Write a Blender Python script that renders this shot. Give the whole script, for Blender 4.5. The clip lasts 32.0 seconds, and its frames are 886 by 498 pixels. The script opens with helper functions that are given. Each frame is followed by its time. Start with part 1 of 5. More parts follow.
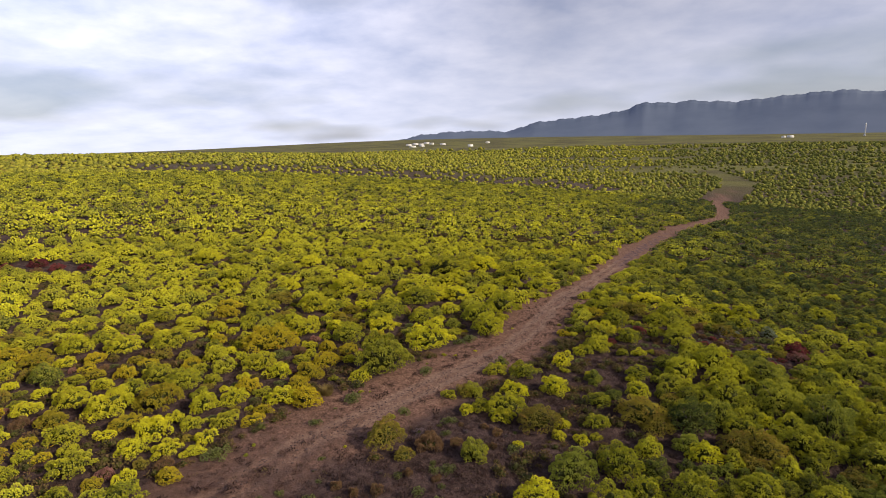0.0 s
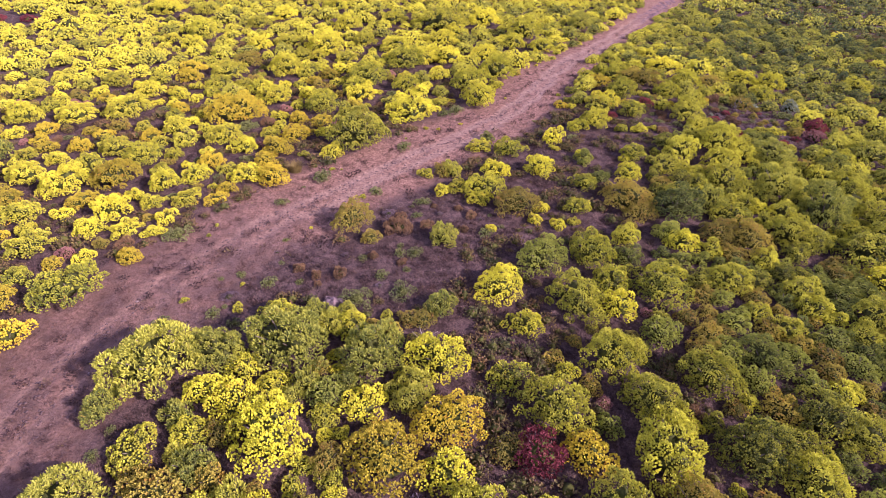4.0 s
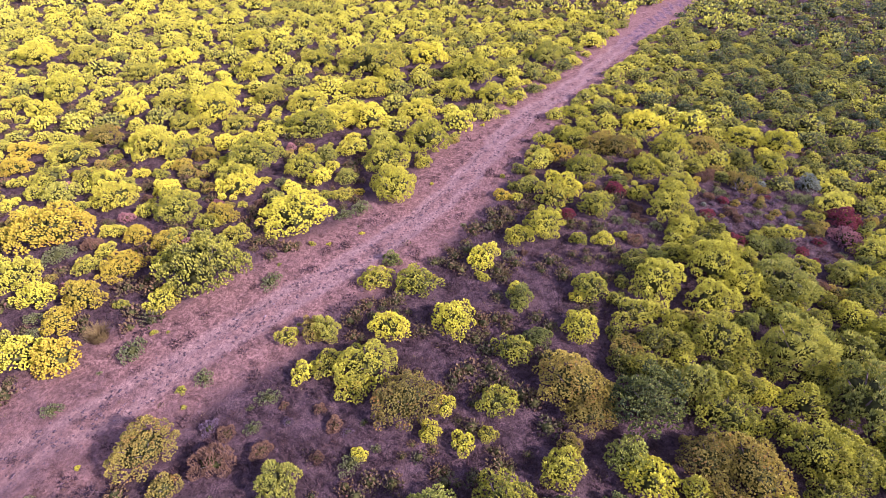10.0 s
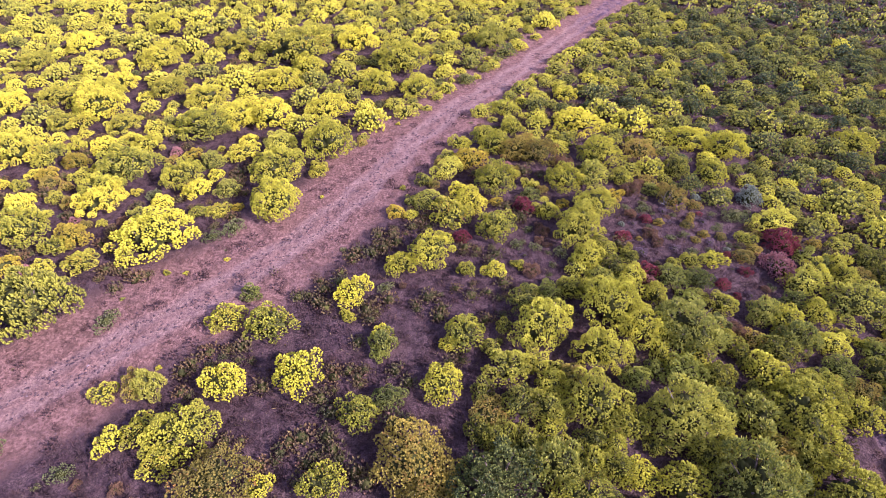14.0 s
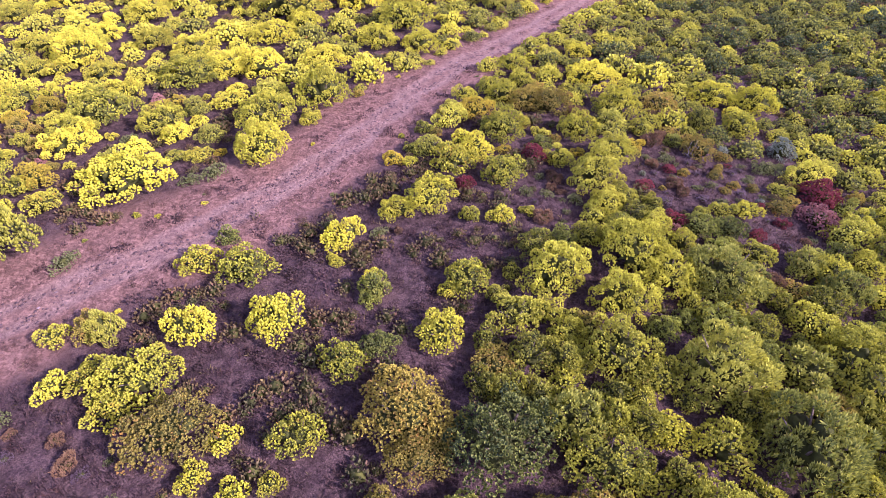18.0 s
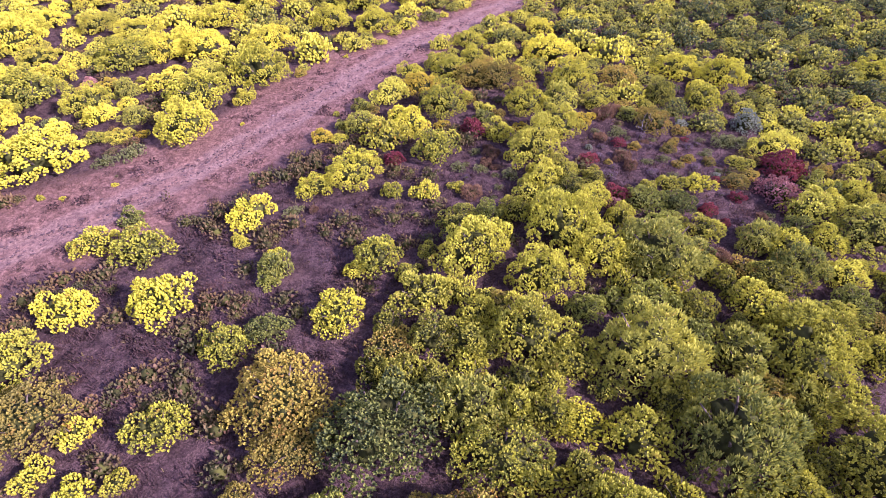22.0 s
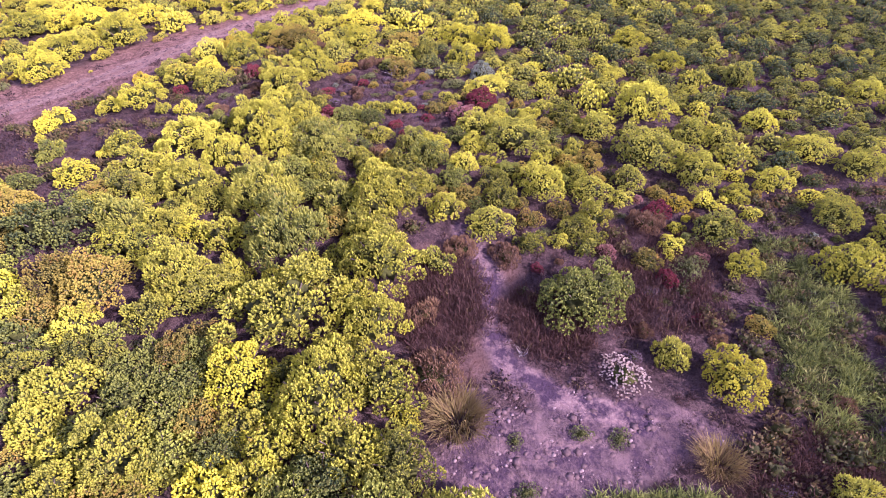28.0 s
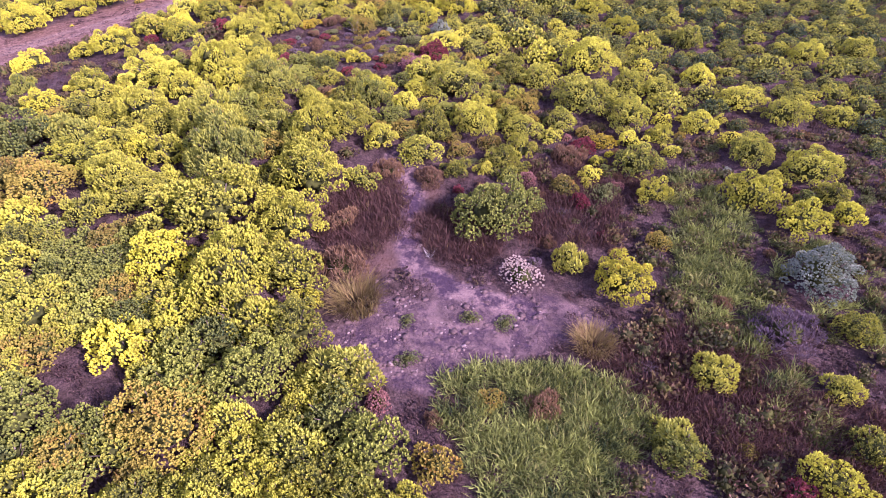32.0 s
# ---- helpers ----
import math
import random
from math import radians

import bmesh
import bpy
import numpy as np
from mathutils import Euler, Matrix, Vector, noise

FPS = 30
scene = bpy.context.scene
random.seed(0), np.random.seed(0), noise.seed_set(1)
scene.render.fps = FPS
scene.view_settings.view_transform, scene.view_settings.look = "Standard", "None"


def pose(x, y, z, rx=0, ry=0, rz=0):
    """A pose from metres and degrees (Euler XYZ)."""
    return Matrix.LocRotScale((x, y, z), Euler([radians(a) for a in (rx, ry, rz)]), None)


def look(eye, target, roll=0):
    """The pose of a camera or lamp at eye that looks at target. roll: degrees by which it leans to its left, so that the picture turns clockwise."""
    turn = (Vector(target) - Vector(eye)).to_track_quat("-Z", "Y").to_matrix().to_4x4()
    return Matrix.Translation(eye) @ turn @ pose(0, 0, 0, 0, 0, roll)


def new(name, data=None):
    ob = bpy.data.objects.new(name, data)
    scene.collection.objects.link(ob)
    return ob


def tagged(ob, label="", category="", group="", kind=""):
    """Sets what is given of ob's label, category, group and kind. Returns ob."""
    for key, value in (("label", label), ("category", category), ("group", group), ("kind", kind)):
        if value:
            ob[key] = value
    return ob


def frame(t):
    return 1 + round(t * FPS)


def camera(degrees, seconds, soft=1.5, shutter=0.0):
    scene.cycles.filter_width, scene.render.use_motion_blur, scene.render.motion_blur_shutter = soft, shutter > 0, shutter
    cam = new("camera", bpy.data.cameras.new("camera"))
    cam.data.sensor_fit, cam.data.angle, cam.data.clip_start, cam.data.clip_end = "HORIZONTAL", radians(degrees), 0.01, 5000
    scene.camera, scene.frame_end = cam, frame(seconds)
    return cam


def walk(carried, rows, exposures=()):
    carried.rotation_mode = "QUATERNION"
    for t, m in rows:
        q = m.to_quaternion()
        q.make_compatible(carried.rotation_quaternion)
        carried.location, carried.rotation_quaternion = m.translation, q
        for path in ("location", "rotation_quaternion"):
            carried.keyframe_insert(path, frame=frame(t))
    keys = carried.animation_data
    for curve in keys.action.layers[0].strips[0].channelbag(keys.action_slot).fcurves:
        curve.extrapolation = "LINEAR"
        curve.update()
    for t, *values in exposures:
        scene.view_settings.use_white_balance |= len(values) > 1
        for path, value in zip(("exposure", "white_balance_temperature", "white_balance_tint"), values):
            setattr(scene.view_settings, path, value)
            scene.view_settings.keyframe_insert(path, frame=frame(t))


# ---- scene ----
cam = camera(79.58, 32.0, soft=0.9)
PATH = [
    (0.0, (0.00, 0.00, 29.32), (0.00, 9.81, 27.36), -1.58),
    (0.5, (0.85, 0.60, 29.00), (0.79, 10.24, 26.36), -1.55),
    (1.0, (1.50, 0.92, 28.98), (1.37, 10.19, 25.23), -1.58),
    (1.5, (2.05, 1.17, 28.80), (1.87, 9.92, 23.97), -1.66),
    (2.0, (2.83, 1.89, 28.87), (2.59, 10.11, 23.18), -1.78),
    (2.5, (3.24, 2.86, 28.85), (2.98, 10.89, 22.90), -1.80),
    (3.0, (3.52, 3.98, 28.85), (3.25, 11.98, 22.86), -1.76),
    (3.5, (3.79, 4.82, 28.84), (3.48, 12.82, 22.84), -1.76),
    (5.5, (4.10, 10.31, 29.19), (3.77, 18.28, 23.15), -1.66),
    (6.0, (4.16, 12.10, 29.37), (3.82, 20.04, 23.30), -1.63),
    (6.5, (4.25, 13.96, 29.67), (3.90, 21.89, 23.58), -1.69),
    (7.0, (4.65, 15.98, 29.82), (4.30, 23.90, 23.72), -1.86),
    (7.5, (5.29, 18.27, 29.96), (4.94, 26.17, 23.84), -2.04),
    (8.0, (6.41, 20.76, 30.20), (6.05, 28.64, 24.06), -2.33),
    (8.5, (7.77, 23.07, 30.52), (7.39, 30.91, 24.32), -2.63),
    (9.0, (9.58, 25.35, 30.31), (9.18, 33.21, 24.15), -2.88),
    (9.5, (11.62, 27.53, 30.21), (11.22, 35.41, 24.07), -3.09),
    (10.0, (13.99, 29.72, 30.24), (13.56, 37.59, 24.08), -3.41),
    (10.5, (16.52, 31.85, 30.07), (16.08, 39.73, 23.93), -3.68),
    (11.0, (19.01, 33.69, 30.06), (18.55, 41.57, 23.92), -3.91),
    (11.5, (20.86, 34.96, 30.11), (20.37, 42.84, 23.99), -3.94),
    (12.0, (22.27, 35.86, 30.20), (21.75, 43.65, 23.96), -3.98),
    (12.5, (23.53, 36.66, 30.23), (22.98, 44.23, 23.71), -4.19),
    (13.0, (24.24, 37.14, 30.21), (23.68, 44.65, 23.62), -4.23),
    (13.5, (24.66, 37.52, 30.15), (24.10, 45.01, 23.55), -4.05),
    (15.5, (25.06, 38.10, 28.25), (24.50, 45.62, 21.69), -3.62),
    (16.0, (24.91, 38.08, 27.26), (24.34, 45.61, 20.71), -3.44),
    (16.5, (24.87, 38.06, 26.39), (24.27, 45.59, 19.84), -3.44),
    (17.0, (24.81, 38.15, 25.44), (24.19, 45.68, 18.88), -3.47),
    (17.5, (24.85, 38.20, 24.47), (24.22, 45.74, 17.94), -3.53),
    (18.0, (24.81, 38.27, 23.51), (24.18, 45.82, 16.99), -3.53),
    (18.5, (24.98, 38.44, 22.63), (24.31, 45.99, 16.11), -3.84),
    (19.0, (25.03, 38.57, 21.57), (24.37, 46.15, 15.08), -3.76),
    (19.5, (25.13, 38.73, 20.85), (24.47, 46.33, 14.38), -3.72),
    (20.0, (25.43, 39.02, 20.59), (24.76, 46.59, 14.08), -3.88),
    (20.5, (26.15, 39.28, 20.44), (25.45, 46.84, 13.93), -4.08),
    (21.0, (27.23, 39.55, 20.36), (26.51, 47.09, 13.84), -4.23),
    (21.5, (28.72, 39.75, 20.32), (27.94, 47.29, 13.81), -4.80),
    (22.0, (30.63, 39.77, 20.08), (29.79, 47.35, 13.60), -5.27),
    (22.5, (32.74, 39.82, 20.03), (31.90, 47.38, 13.54), -5.20),
    (23.0, (35.20, 39.47, 19.74), (34.32, 47.06, 13.29), -5.56),
    (23.5, (37.61, 38.94, 19.45), (36.72, 46.56, 13.03), -5.51),
    (24.0, (39.78, 38.01, 19.18), (38.93, 45.63, 12.77), -5.24),
    (24.5, (41.68, 36.93, 19.00), (40.81, 44.57, 12.61), -5.33),
    (25.0, (43.81, 35.55, 18.93), (42.84, 43.19, 12.56), -5.76),
    (25.5, (45.75, 33.77, 18.92), (44.78, 41.45, 12.58), -5.85),
    (27.5, (53.24, 28.15, 18.40), (52.04, 35.86, 12.15), -5.97),
    (28.0, (55.39, 26.61, 18.09), (54.11, 34.33, 11.87), -6.16),
    (28.5, (57.27, 25.26, 17.76), (55.92, 32.98, 11.56), -6.25),
    (29.0, (58.55, 24.21, 17.66), (57.16, 31.93, 11.46), -6.16),
    (29.5, (59.62, 23.49, 17.65), (58.18, 31.19, 11.43), -6.27),
    (30.0, (60.37, 22.79, 17.33), (58.92, 30.50, 11.13), -6.07),
    (30.5, (60.79, 22.36, 16.71), (59.35, 30.10, 10.53), -5.83),
    (31.0, (61.07, 22.04, 16.08), (59.64, 29.77, 9.90), -5.75),
    (31.5, (61.38, 21.92, 15.41), (59.93, 29.65, 9.23), -5.71),
    (32.0, (61.43, 21.75, 14.64), (59.99, 29.50, 8.48), -5.53),
]
EXPOSURES = [(0.0, -0.04, 6350, 16), (1.0, 0.06, 6550, 18), (2.0, 0.84, 6300, 33), (3.0, 1.17, 5900, 43), (5.5, 1.27, 5170, 59), (14.0, 1.27, 5090, 56), (20.0, 1.35, 5120, 61), (32.0, 1.38, 5170, 66)]
walk(cam, [(t, look(eye, target, roll)) for t, eye, target, roll in PATH], EXPOSURES)
SKY_STRENGTH, SUN_STRENGTH = 0.62, 5.0

# ---------------------------------------------------------------- light
world = bpy.data.worlds.new("sky")
scene.world = world
world.use_nodes = True
wt = world.node_tree
wt.nodes.clear()


def wnode(kind, **kw):
    n = wt.nodes.new(kind)
    for k, v in kw.items():
        if k == "ins":
            for i, val in v.items():
                n.inputs[i].default_value = val
        elif k == "op":
            n.operation = v
    return n


SUN_AZ, SUN_EL = radians(112), radians(28)     # clockwise from +y, above the horizon
PALE_AZ = radians(-62)                          # where the cloud is thin and pale
sky = wnode("ShaderNodeTexSky")
sky.sky_type = "NISHITA"
sky.sun_disc = False
sky.sun_elevation = SUN_EL
sky.sun_rotation = SUN_AZ
w_coord = wnode("ShaderNodeTexCoord")
w_sep = wnode("ShaderNodeSeparateXYZ")
wt.links.new(w_coord.outputs["Generated"], w_sep.inputs[0])
w_up = wnode("ShaderNodeMath", op="MAXIMUM", ins={1: 0.0})
wt.links.new(w_sep.outputs[2], w_up.inputs[0])
w_add = wnode("ShaderNodeMath", op="ADD", ins={1: 0.22})
wt.links.new(w_up.outputs[0], w_add.inputs[0])
w_dx = wnode("ShaderNodeMath", op="DIVIDE")
w_dy = wnode("ShaderNodeMath", op="DIVIDE")
for n, s in ((w_dx, 0), (w_dy, 1)):
    wt.links.new(w_sep.outputs[s], n.inputs[0])
    wt.links.new(w_add.outputs[0], n.inputs[1])
w_com = wnode("ShaderNodeCombineXYZ")
wt.links.new(w_dx.outputs[0], w_com.inputs[0])
wt.links.new(w_dy.outputs[0], w_com.inputs[1])
w_n1 = wnode("ShaderNodeTexNoise", ins={"Scale": 3.0, "Detail": 7.0, "Roughness": 0.55, "Distortion": 0.1})
w_n2 = wnode("ShaderNodeTexNoise", ins={"Scale": 0.55, "Detail": 3.0, "Roughness": 0.5})
for n in (w_n1, w_n2):
    wt.links.new(w_com.outputs[0], n.inputs["Vector"])
# thick grey-lilac cloud with paler folds
w_ramp = wt.nodes.new("ShaderNodeValToRGB")
w_ramp.color_ramp.elements[0].position, w_ramp.color_ramp.elements[0].color = 0.30, (0.60, 0.70, 0.98, 1)
w_ramp.color_ramp.elements[1].position, w_ramp.color_ramp.elements[1].color = 0.68, (1.08, 1.12, 1.30, 1)
wt.links.new(w_n1.outputs[0], w_ramp.inputs[0])
# the cloud is thinner and paler over the western horizon
w_dot = wnode("ShaderNodeVectorMath", op="DOT_PRODUCT")
w_dot.inputs[1].default_value = (math.sin(PALE_AZ), math.cos(PALE_AZ), 0.05)
wt.links.new(w_coord.outputs["Generated"], w_dot.inputs[0])
w_glow = wnode("ShaderNodeMapRange", ins={1: 0.30, 2: 1.0, 3: 0.80, 4: 2.0})
wt.links.new(w_dot.outputs["Value"], w_glow.inputs[0])
# unseen sky overhead dimmed to weaken the fill light on the heath
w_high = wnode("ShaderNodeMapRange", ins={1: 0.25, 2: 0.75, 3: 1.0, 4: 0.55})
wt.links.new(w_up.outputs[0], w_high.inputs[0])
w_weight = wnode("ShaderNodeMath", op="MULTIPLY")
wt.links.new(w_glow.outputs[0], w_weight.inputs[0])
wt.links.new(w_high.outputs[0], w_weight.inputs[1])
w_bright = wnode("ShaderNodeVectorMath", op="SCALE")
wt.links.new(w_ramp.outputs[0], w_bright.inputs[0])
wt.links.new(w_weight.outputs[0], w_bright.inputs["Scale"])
w_low = wnode("ShaderNodeMapRange", ins={1: 0.0, 2: 0.26, 3: 0.7, 4: 0.0})
wt.links.new(w_up.outputs[0], w_low.inputs[0])
w_haze = wt.nodes.new("ShaderNodeMix")
w_haze.data_type = "RGBA"
w_haze.inputs[7].default_value = (1.38, 1.46, 1.62, 1)
wt.links.new(w_low.outputs[0], w_haze.inputs[0])
wt.links.new(w_bright.outputs[0], w_haze.inputs[6])
w_blue = wnode("ShaderNodeVectorMath", op="SCALE", ins={"Scale": 0.11})
wt.links.new(sky.outputs[0], w_blue.inputs[0])
w_cover = wnode("ShaderNodeMapRange", ins={1: 0.36, 2: 0.46, 3: 0.45, 4: 1.0})
wt.links.new(w_n2.outputs[0], w_cover.inputs[0])
w_mix = wt.nodes.new("ShaderNodeMix")
w_mix.data_type = "RGBA"
wt.links.new(w_cover.outputs[0], w_mix.inputs[0])
wt.links.new(w_blue.outputs[0], w_mix.inputs[6])
wt.links.new(w_haze.outputs[2], w_mix.inputs[7])
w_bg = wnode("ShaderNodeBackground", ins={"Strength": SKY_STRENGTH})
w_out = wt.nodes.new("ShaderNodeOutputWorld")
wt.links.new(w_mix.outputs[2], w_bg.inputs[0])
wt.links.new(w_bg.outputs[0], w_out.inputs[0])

sun_data = bpy.data.lights.new("sun", "SUN")
sun_data.energy, sun_data.angle, sun_data.color = SUN_STRENGTH, radians(5), (1.0, 0.87, 0.62)
sun = new("sun", sun_data)
sun_dir = Vector((math.sin(SUN_AZ) * math.cos(SUN_EL), math.cos(SUN_AZ) * math.cos(SUN_EL), math.sin(SUN_EL)))
sun.matrix_world = look(sun_dir * 200, (0, 0, 0))


# ---------------------------------------------------------------- materials
def mat_base(name):
    m = bpy.data.materials.new(name)
    m.use_nodes = True
    nt = m.node_tree
    b = nt.nodes["Principled BSDF"]
    return m, nt, b


def rgb_mix(nt, fac, a, b, blend="MIX"):
    """Mix two colours or sockets by a value or socket."""
    n = nt.nodes.new("ShaderNodeMix")
    n.data_type = "RGBA"
    n.blend_type = blend
    for slot, v in ((0, fac), (6, a), (7, b)):
        if isinstance(v, bpy.types.NodeSocket):
            nt.links.new(v, n.inputs[slot])
        else:
            n.inputs[slot].default_value = (*v, 1) if isinstance(v, tuple) else v
    return n.outputs[2]


def noise_tex(nt, scale, detail=4.0, rough=0.55, vec=None, lo=0.35, hi=0.65):
    n = nt.nodes.new("ShaderNodeTexNoise")
    n.inputs["Scale"].default_value = scale
    n.inputs["Detail"].default_value = detail
    n.inputs["Roughness"].default_value = rough
    if vec is not None:
        nt.links.new(vec, n.inputs["Vector"])
    r = nt.nodes.new("ShaderNodeMapRange")
    r.inputs[1].default_value, r.inputs[2].default_value = lo, hi
    nt.links.new(n.outputs[0], r.inputs[0])
    return r.outputs[0]


def calc(nt, op, a, b=0.0):
    n = nt.nodes.new("ShaderNodeMath")
    n.operation = op
    for i, v in ((0, a), (1, b)):
        if isinstance(v, bpy.types.NodeSocket):
            nt.links.new(v, n.inputs[i])
        else:
            n.inputs[i].default_value = v
    return n.outputs[0]


def leaf_material(name, young, old, withered, rough=0.55, shine=0.09, glow=0.24, wither=0.16, tone=False):
    """Leaves: each plant leans to its young or old colour, single tufts vary, some are withered; light passes through them."""
    m, nt, b = mat_base(name)
    info = nt.nodes.new("ShaderNodeObjectInfo")
    geo = nt.nodes.new("ShaderNodeNewGeometry")
    co = nt.nodes.new("ShaderNodeTexCoord")
    if tone:
        att = nt.nodes.new("ShaderNodeAttribute")
        att.attribute_name = "tone"
        plant = att.outputs["Fac"]
        patch = noise_tex(nt, 0.9, 3.0, vec=co.outputs["Object"])
    else:
        plant = info.outputs["Random"]
        patch = noise_tex(nt, 2.9, 3.0, 0.5, co.outputs["Object"], 0.36, 0.64)
    head_att = nt.nodes.new("ShaderNodeAttribute")
    head_att.attribute_name = "head"
    # one number for each leaf head, a little different from leaf to leaf
    island = calc(nt, "ADD", calc(nt, "MULTIPLY", head_att.outputs["Fac"], 0.8), calc(nt, "MULTIPLY", geo.outputs["Random Per Island"], 0.2))
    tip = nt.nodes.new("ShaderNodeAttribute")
    tip.attribute_name = "age_shade"
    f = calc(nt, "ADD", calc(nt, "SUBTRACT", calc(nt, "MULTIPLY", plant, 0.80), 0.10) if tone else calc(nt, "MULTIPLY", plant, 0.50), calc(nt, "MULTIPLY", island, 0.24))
    # blotches of old colour double as the crown's own self-shadow
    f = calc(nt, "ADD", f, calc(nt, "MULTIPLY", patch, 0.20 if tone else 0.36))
    # leaf ends paler as new growth; the dark foot also paints in shade
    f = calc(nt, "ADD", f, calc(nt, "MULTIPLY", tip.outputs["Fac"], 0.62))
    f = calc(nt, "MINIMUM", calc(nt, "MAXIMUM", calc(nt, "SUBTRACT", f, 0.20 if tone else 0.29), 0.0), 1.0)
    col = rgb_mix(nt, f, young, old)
    w = calc(nt, "MULTIPLY", calc(nt, "GREATER_THAN", island, 1.0 - wither), patch)
    col = rgb_mix(nt, calc(nt, "MULTIPLY", w, 0.8), col, withered)
    col = rgb_mix(nt, calc(nt, "MULTIPLY", calc(nt, "LESS_THAN", island, 0.10), 0.25), col, (0.46, 0.40, 0.10))
    nt.links.new(col, b.inputs["Base Color"])
    b.inputs["Roughness"].default_value = rough
    b.inputs["Specular IOR Level"].default_value = shine
    tr = nt.nodes.new("ShaderNodeBsdfTranslucent")
    warm = rgb_mix(nt, 0.55, col, (1.15, 1.15, 0.55), "MULTIPLY")
    nt.links.new(warm, tr.inputs["Color"])
    mix = nt.nodes.new("ShaderNodeMixShader")
    mix.inputs[0].default_value = glow
    nt.links.new(b.outputs[0], mix.inputs[1])
    nt.links.new(tr.outputs[0], mix.inputs[2])
    nt.links.new(mix.outputs[0], nt.nodes["Material Output"].inputs[0])
    return m


def plain_material(name, a, b_col, scale=6.0, rough=0.9, shine=0.2, bump=0.0):
    m, nt, b = mat_base(name)
    co = nt.nodes.new("ShaderNodeTexCoord")
    n1 = noise_tex(nt, scale, 5.0, vec=co.outputs["Object"])
    nt.links.new(rgb_mix(nt, n1, a, b_col), b.inputs["Base Color"])
    b.inputs["Roughness"].default_value = rough
    b.inputs["Specular IOR Level"].default_value = shine
    if bump:
        bp = nt.nodes.new("ShaderNodeBump")
        bp.inputs["Strength"].default_value = bump
        bp.inputs["Distance"].default_value = 0.05
        nt.links.new(noise_tex(nt, scale * 6, 5.0, vec=co.outputs["Object"]), bp.inputs["Height"])
        nt.links.new(bp.outputs[0], b.inputs["Normal"])
    return m


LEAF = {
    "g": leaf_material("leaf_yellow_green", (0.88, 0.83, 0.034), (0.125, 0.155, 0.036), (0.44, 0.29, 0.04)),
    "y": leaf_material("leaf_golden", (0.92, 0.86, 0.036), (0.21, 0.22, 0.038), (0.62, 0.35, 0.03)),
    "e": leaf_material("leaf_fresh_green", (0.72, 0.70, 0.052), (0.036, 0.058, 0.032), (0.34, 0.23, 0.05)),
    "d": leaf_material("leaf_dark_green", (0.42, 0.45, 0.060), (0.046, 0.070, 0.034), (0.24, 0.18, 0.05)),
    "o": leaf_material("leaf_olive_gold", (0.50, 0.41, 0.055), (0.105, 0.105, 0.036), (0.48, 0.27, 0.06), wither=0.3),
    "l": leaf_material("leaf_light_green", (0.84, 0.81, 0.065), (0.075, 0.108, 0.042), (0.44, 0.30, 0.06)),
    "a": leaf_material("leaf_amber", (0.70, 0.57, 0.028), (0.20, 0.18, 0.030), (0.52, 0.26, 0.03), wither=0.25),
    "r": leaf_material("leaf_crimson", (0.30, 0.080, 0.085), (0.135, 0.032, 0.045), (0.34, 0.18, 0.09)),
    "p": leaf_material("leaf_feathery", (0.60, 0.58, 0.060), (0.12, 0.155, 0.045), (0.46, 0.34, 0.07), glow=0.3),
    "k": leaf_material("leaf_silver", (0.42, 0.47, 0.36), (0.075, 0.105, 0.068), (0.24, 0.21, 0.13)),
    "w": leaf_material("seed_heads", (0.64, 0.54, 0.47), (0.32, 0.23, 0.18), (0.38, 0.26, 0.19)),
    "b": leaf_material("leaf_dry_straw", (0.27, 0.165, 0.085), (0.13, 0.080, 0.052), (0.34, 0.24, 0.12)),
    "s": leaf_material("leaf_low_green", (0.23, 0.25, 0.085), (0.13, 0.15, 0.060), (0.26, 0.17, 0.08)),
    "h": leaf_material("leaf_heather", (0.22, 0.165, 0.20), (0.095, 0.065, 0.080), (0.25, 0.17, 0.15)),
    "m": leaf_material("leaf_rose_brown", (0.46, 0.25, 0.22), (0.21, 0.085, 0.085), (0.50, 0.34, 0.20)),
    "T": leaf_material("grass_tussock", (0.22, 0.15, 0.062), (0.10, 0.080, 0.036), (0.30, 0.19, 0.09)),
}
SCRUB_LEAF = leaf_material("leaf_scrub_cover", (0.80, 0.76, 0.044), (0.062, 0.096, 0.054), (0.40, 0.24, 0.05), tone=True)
FAR_LEAF = leaf_material("leaf_far_scrub", (0.44, 0.41, 0.040), (0.145, 0.155, 0.036), (0.22, 0.15, 0.05), rough=0.9, shine=0.05, glow=0.05, tone=True)
HEATH_LEAF = leaf_material("leaf_low_heath", (0.105, 0.061, 0.058), (0.042, 0.029, 0.027), (0.115, 0.075, 0.075), tone=True, glow=0.2)
STRAW_LEAF = leaf_material("leaf_verge_grass", (0.120, 0.064, 0.050), (0.070, 0.040, 0.036), (0.17, 0.105, 0.075), tone=True, glow=0.25)
UNDER_LEAF = leaf_material("leaf_undergrowth", (0.21, 0.130, 0.055), (0.085, 0.092, 0.040), (0.20, 0.10, 0.075), tone=True, glow=0.2, wither=0.3)
SEDGE_LEAF = leaf_material("leaf_sedge", (0.40, 0.45, 0.105), (0.030, 0.050, 0.020), (0.36, 0.32, 0.12), tone=True, glow=0.25)
# dark shells for inner leaves, with the shade between tufts put in their colour
INNER_SHADE = plain_material("shaded_inner_leaves", (0.022, 0.026, 0.006), (0.070, 0.076, 0.014), 5.0)
SCRUB_INNER_SHADE = plain_material("scrub_shaded_inner_leaves", (0.026, 0.029, 0.008), (0.080, 0.084, 0.016), 1.2)
BARK = plain_material("shrub_bark", (0.10, 0.075, 0.055), (0.20, 0.16, 0.13), 9.0, bump=0.4)
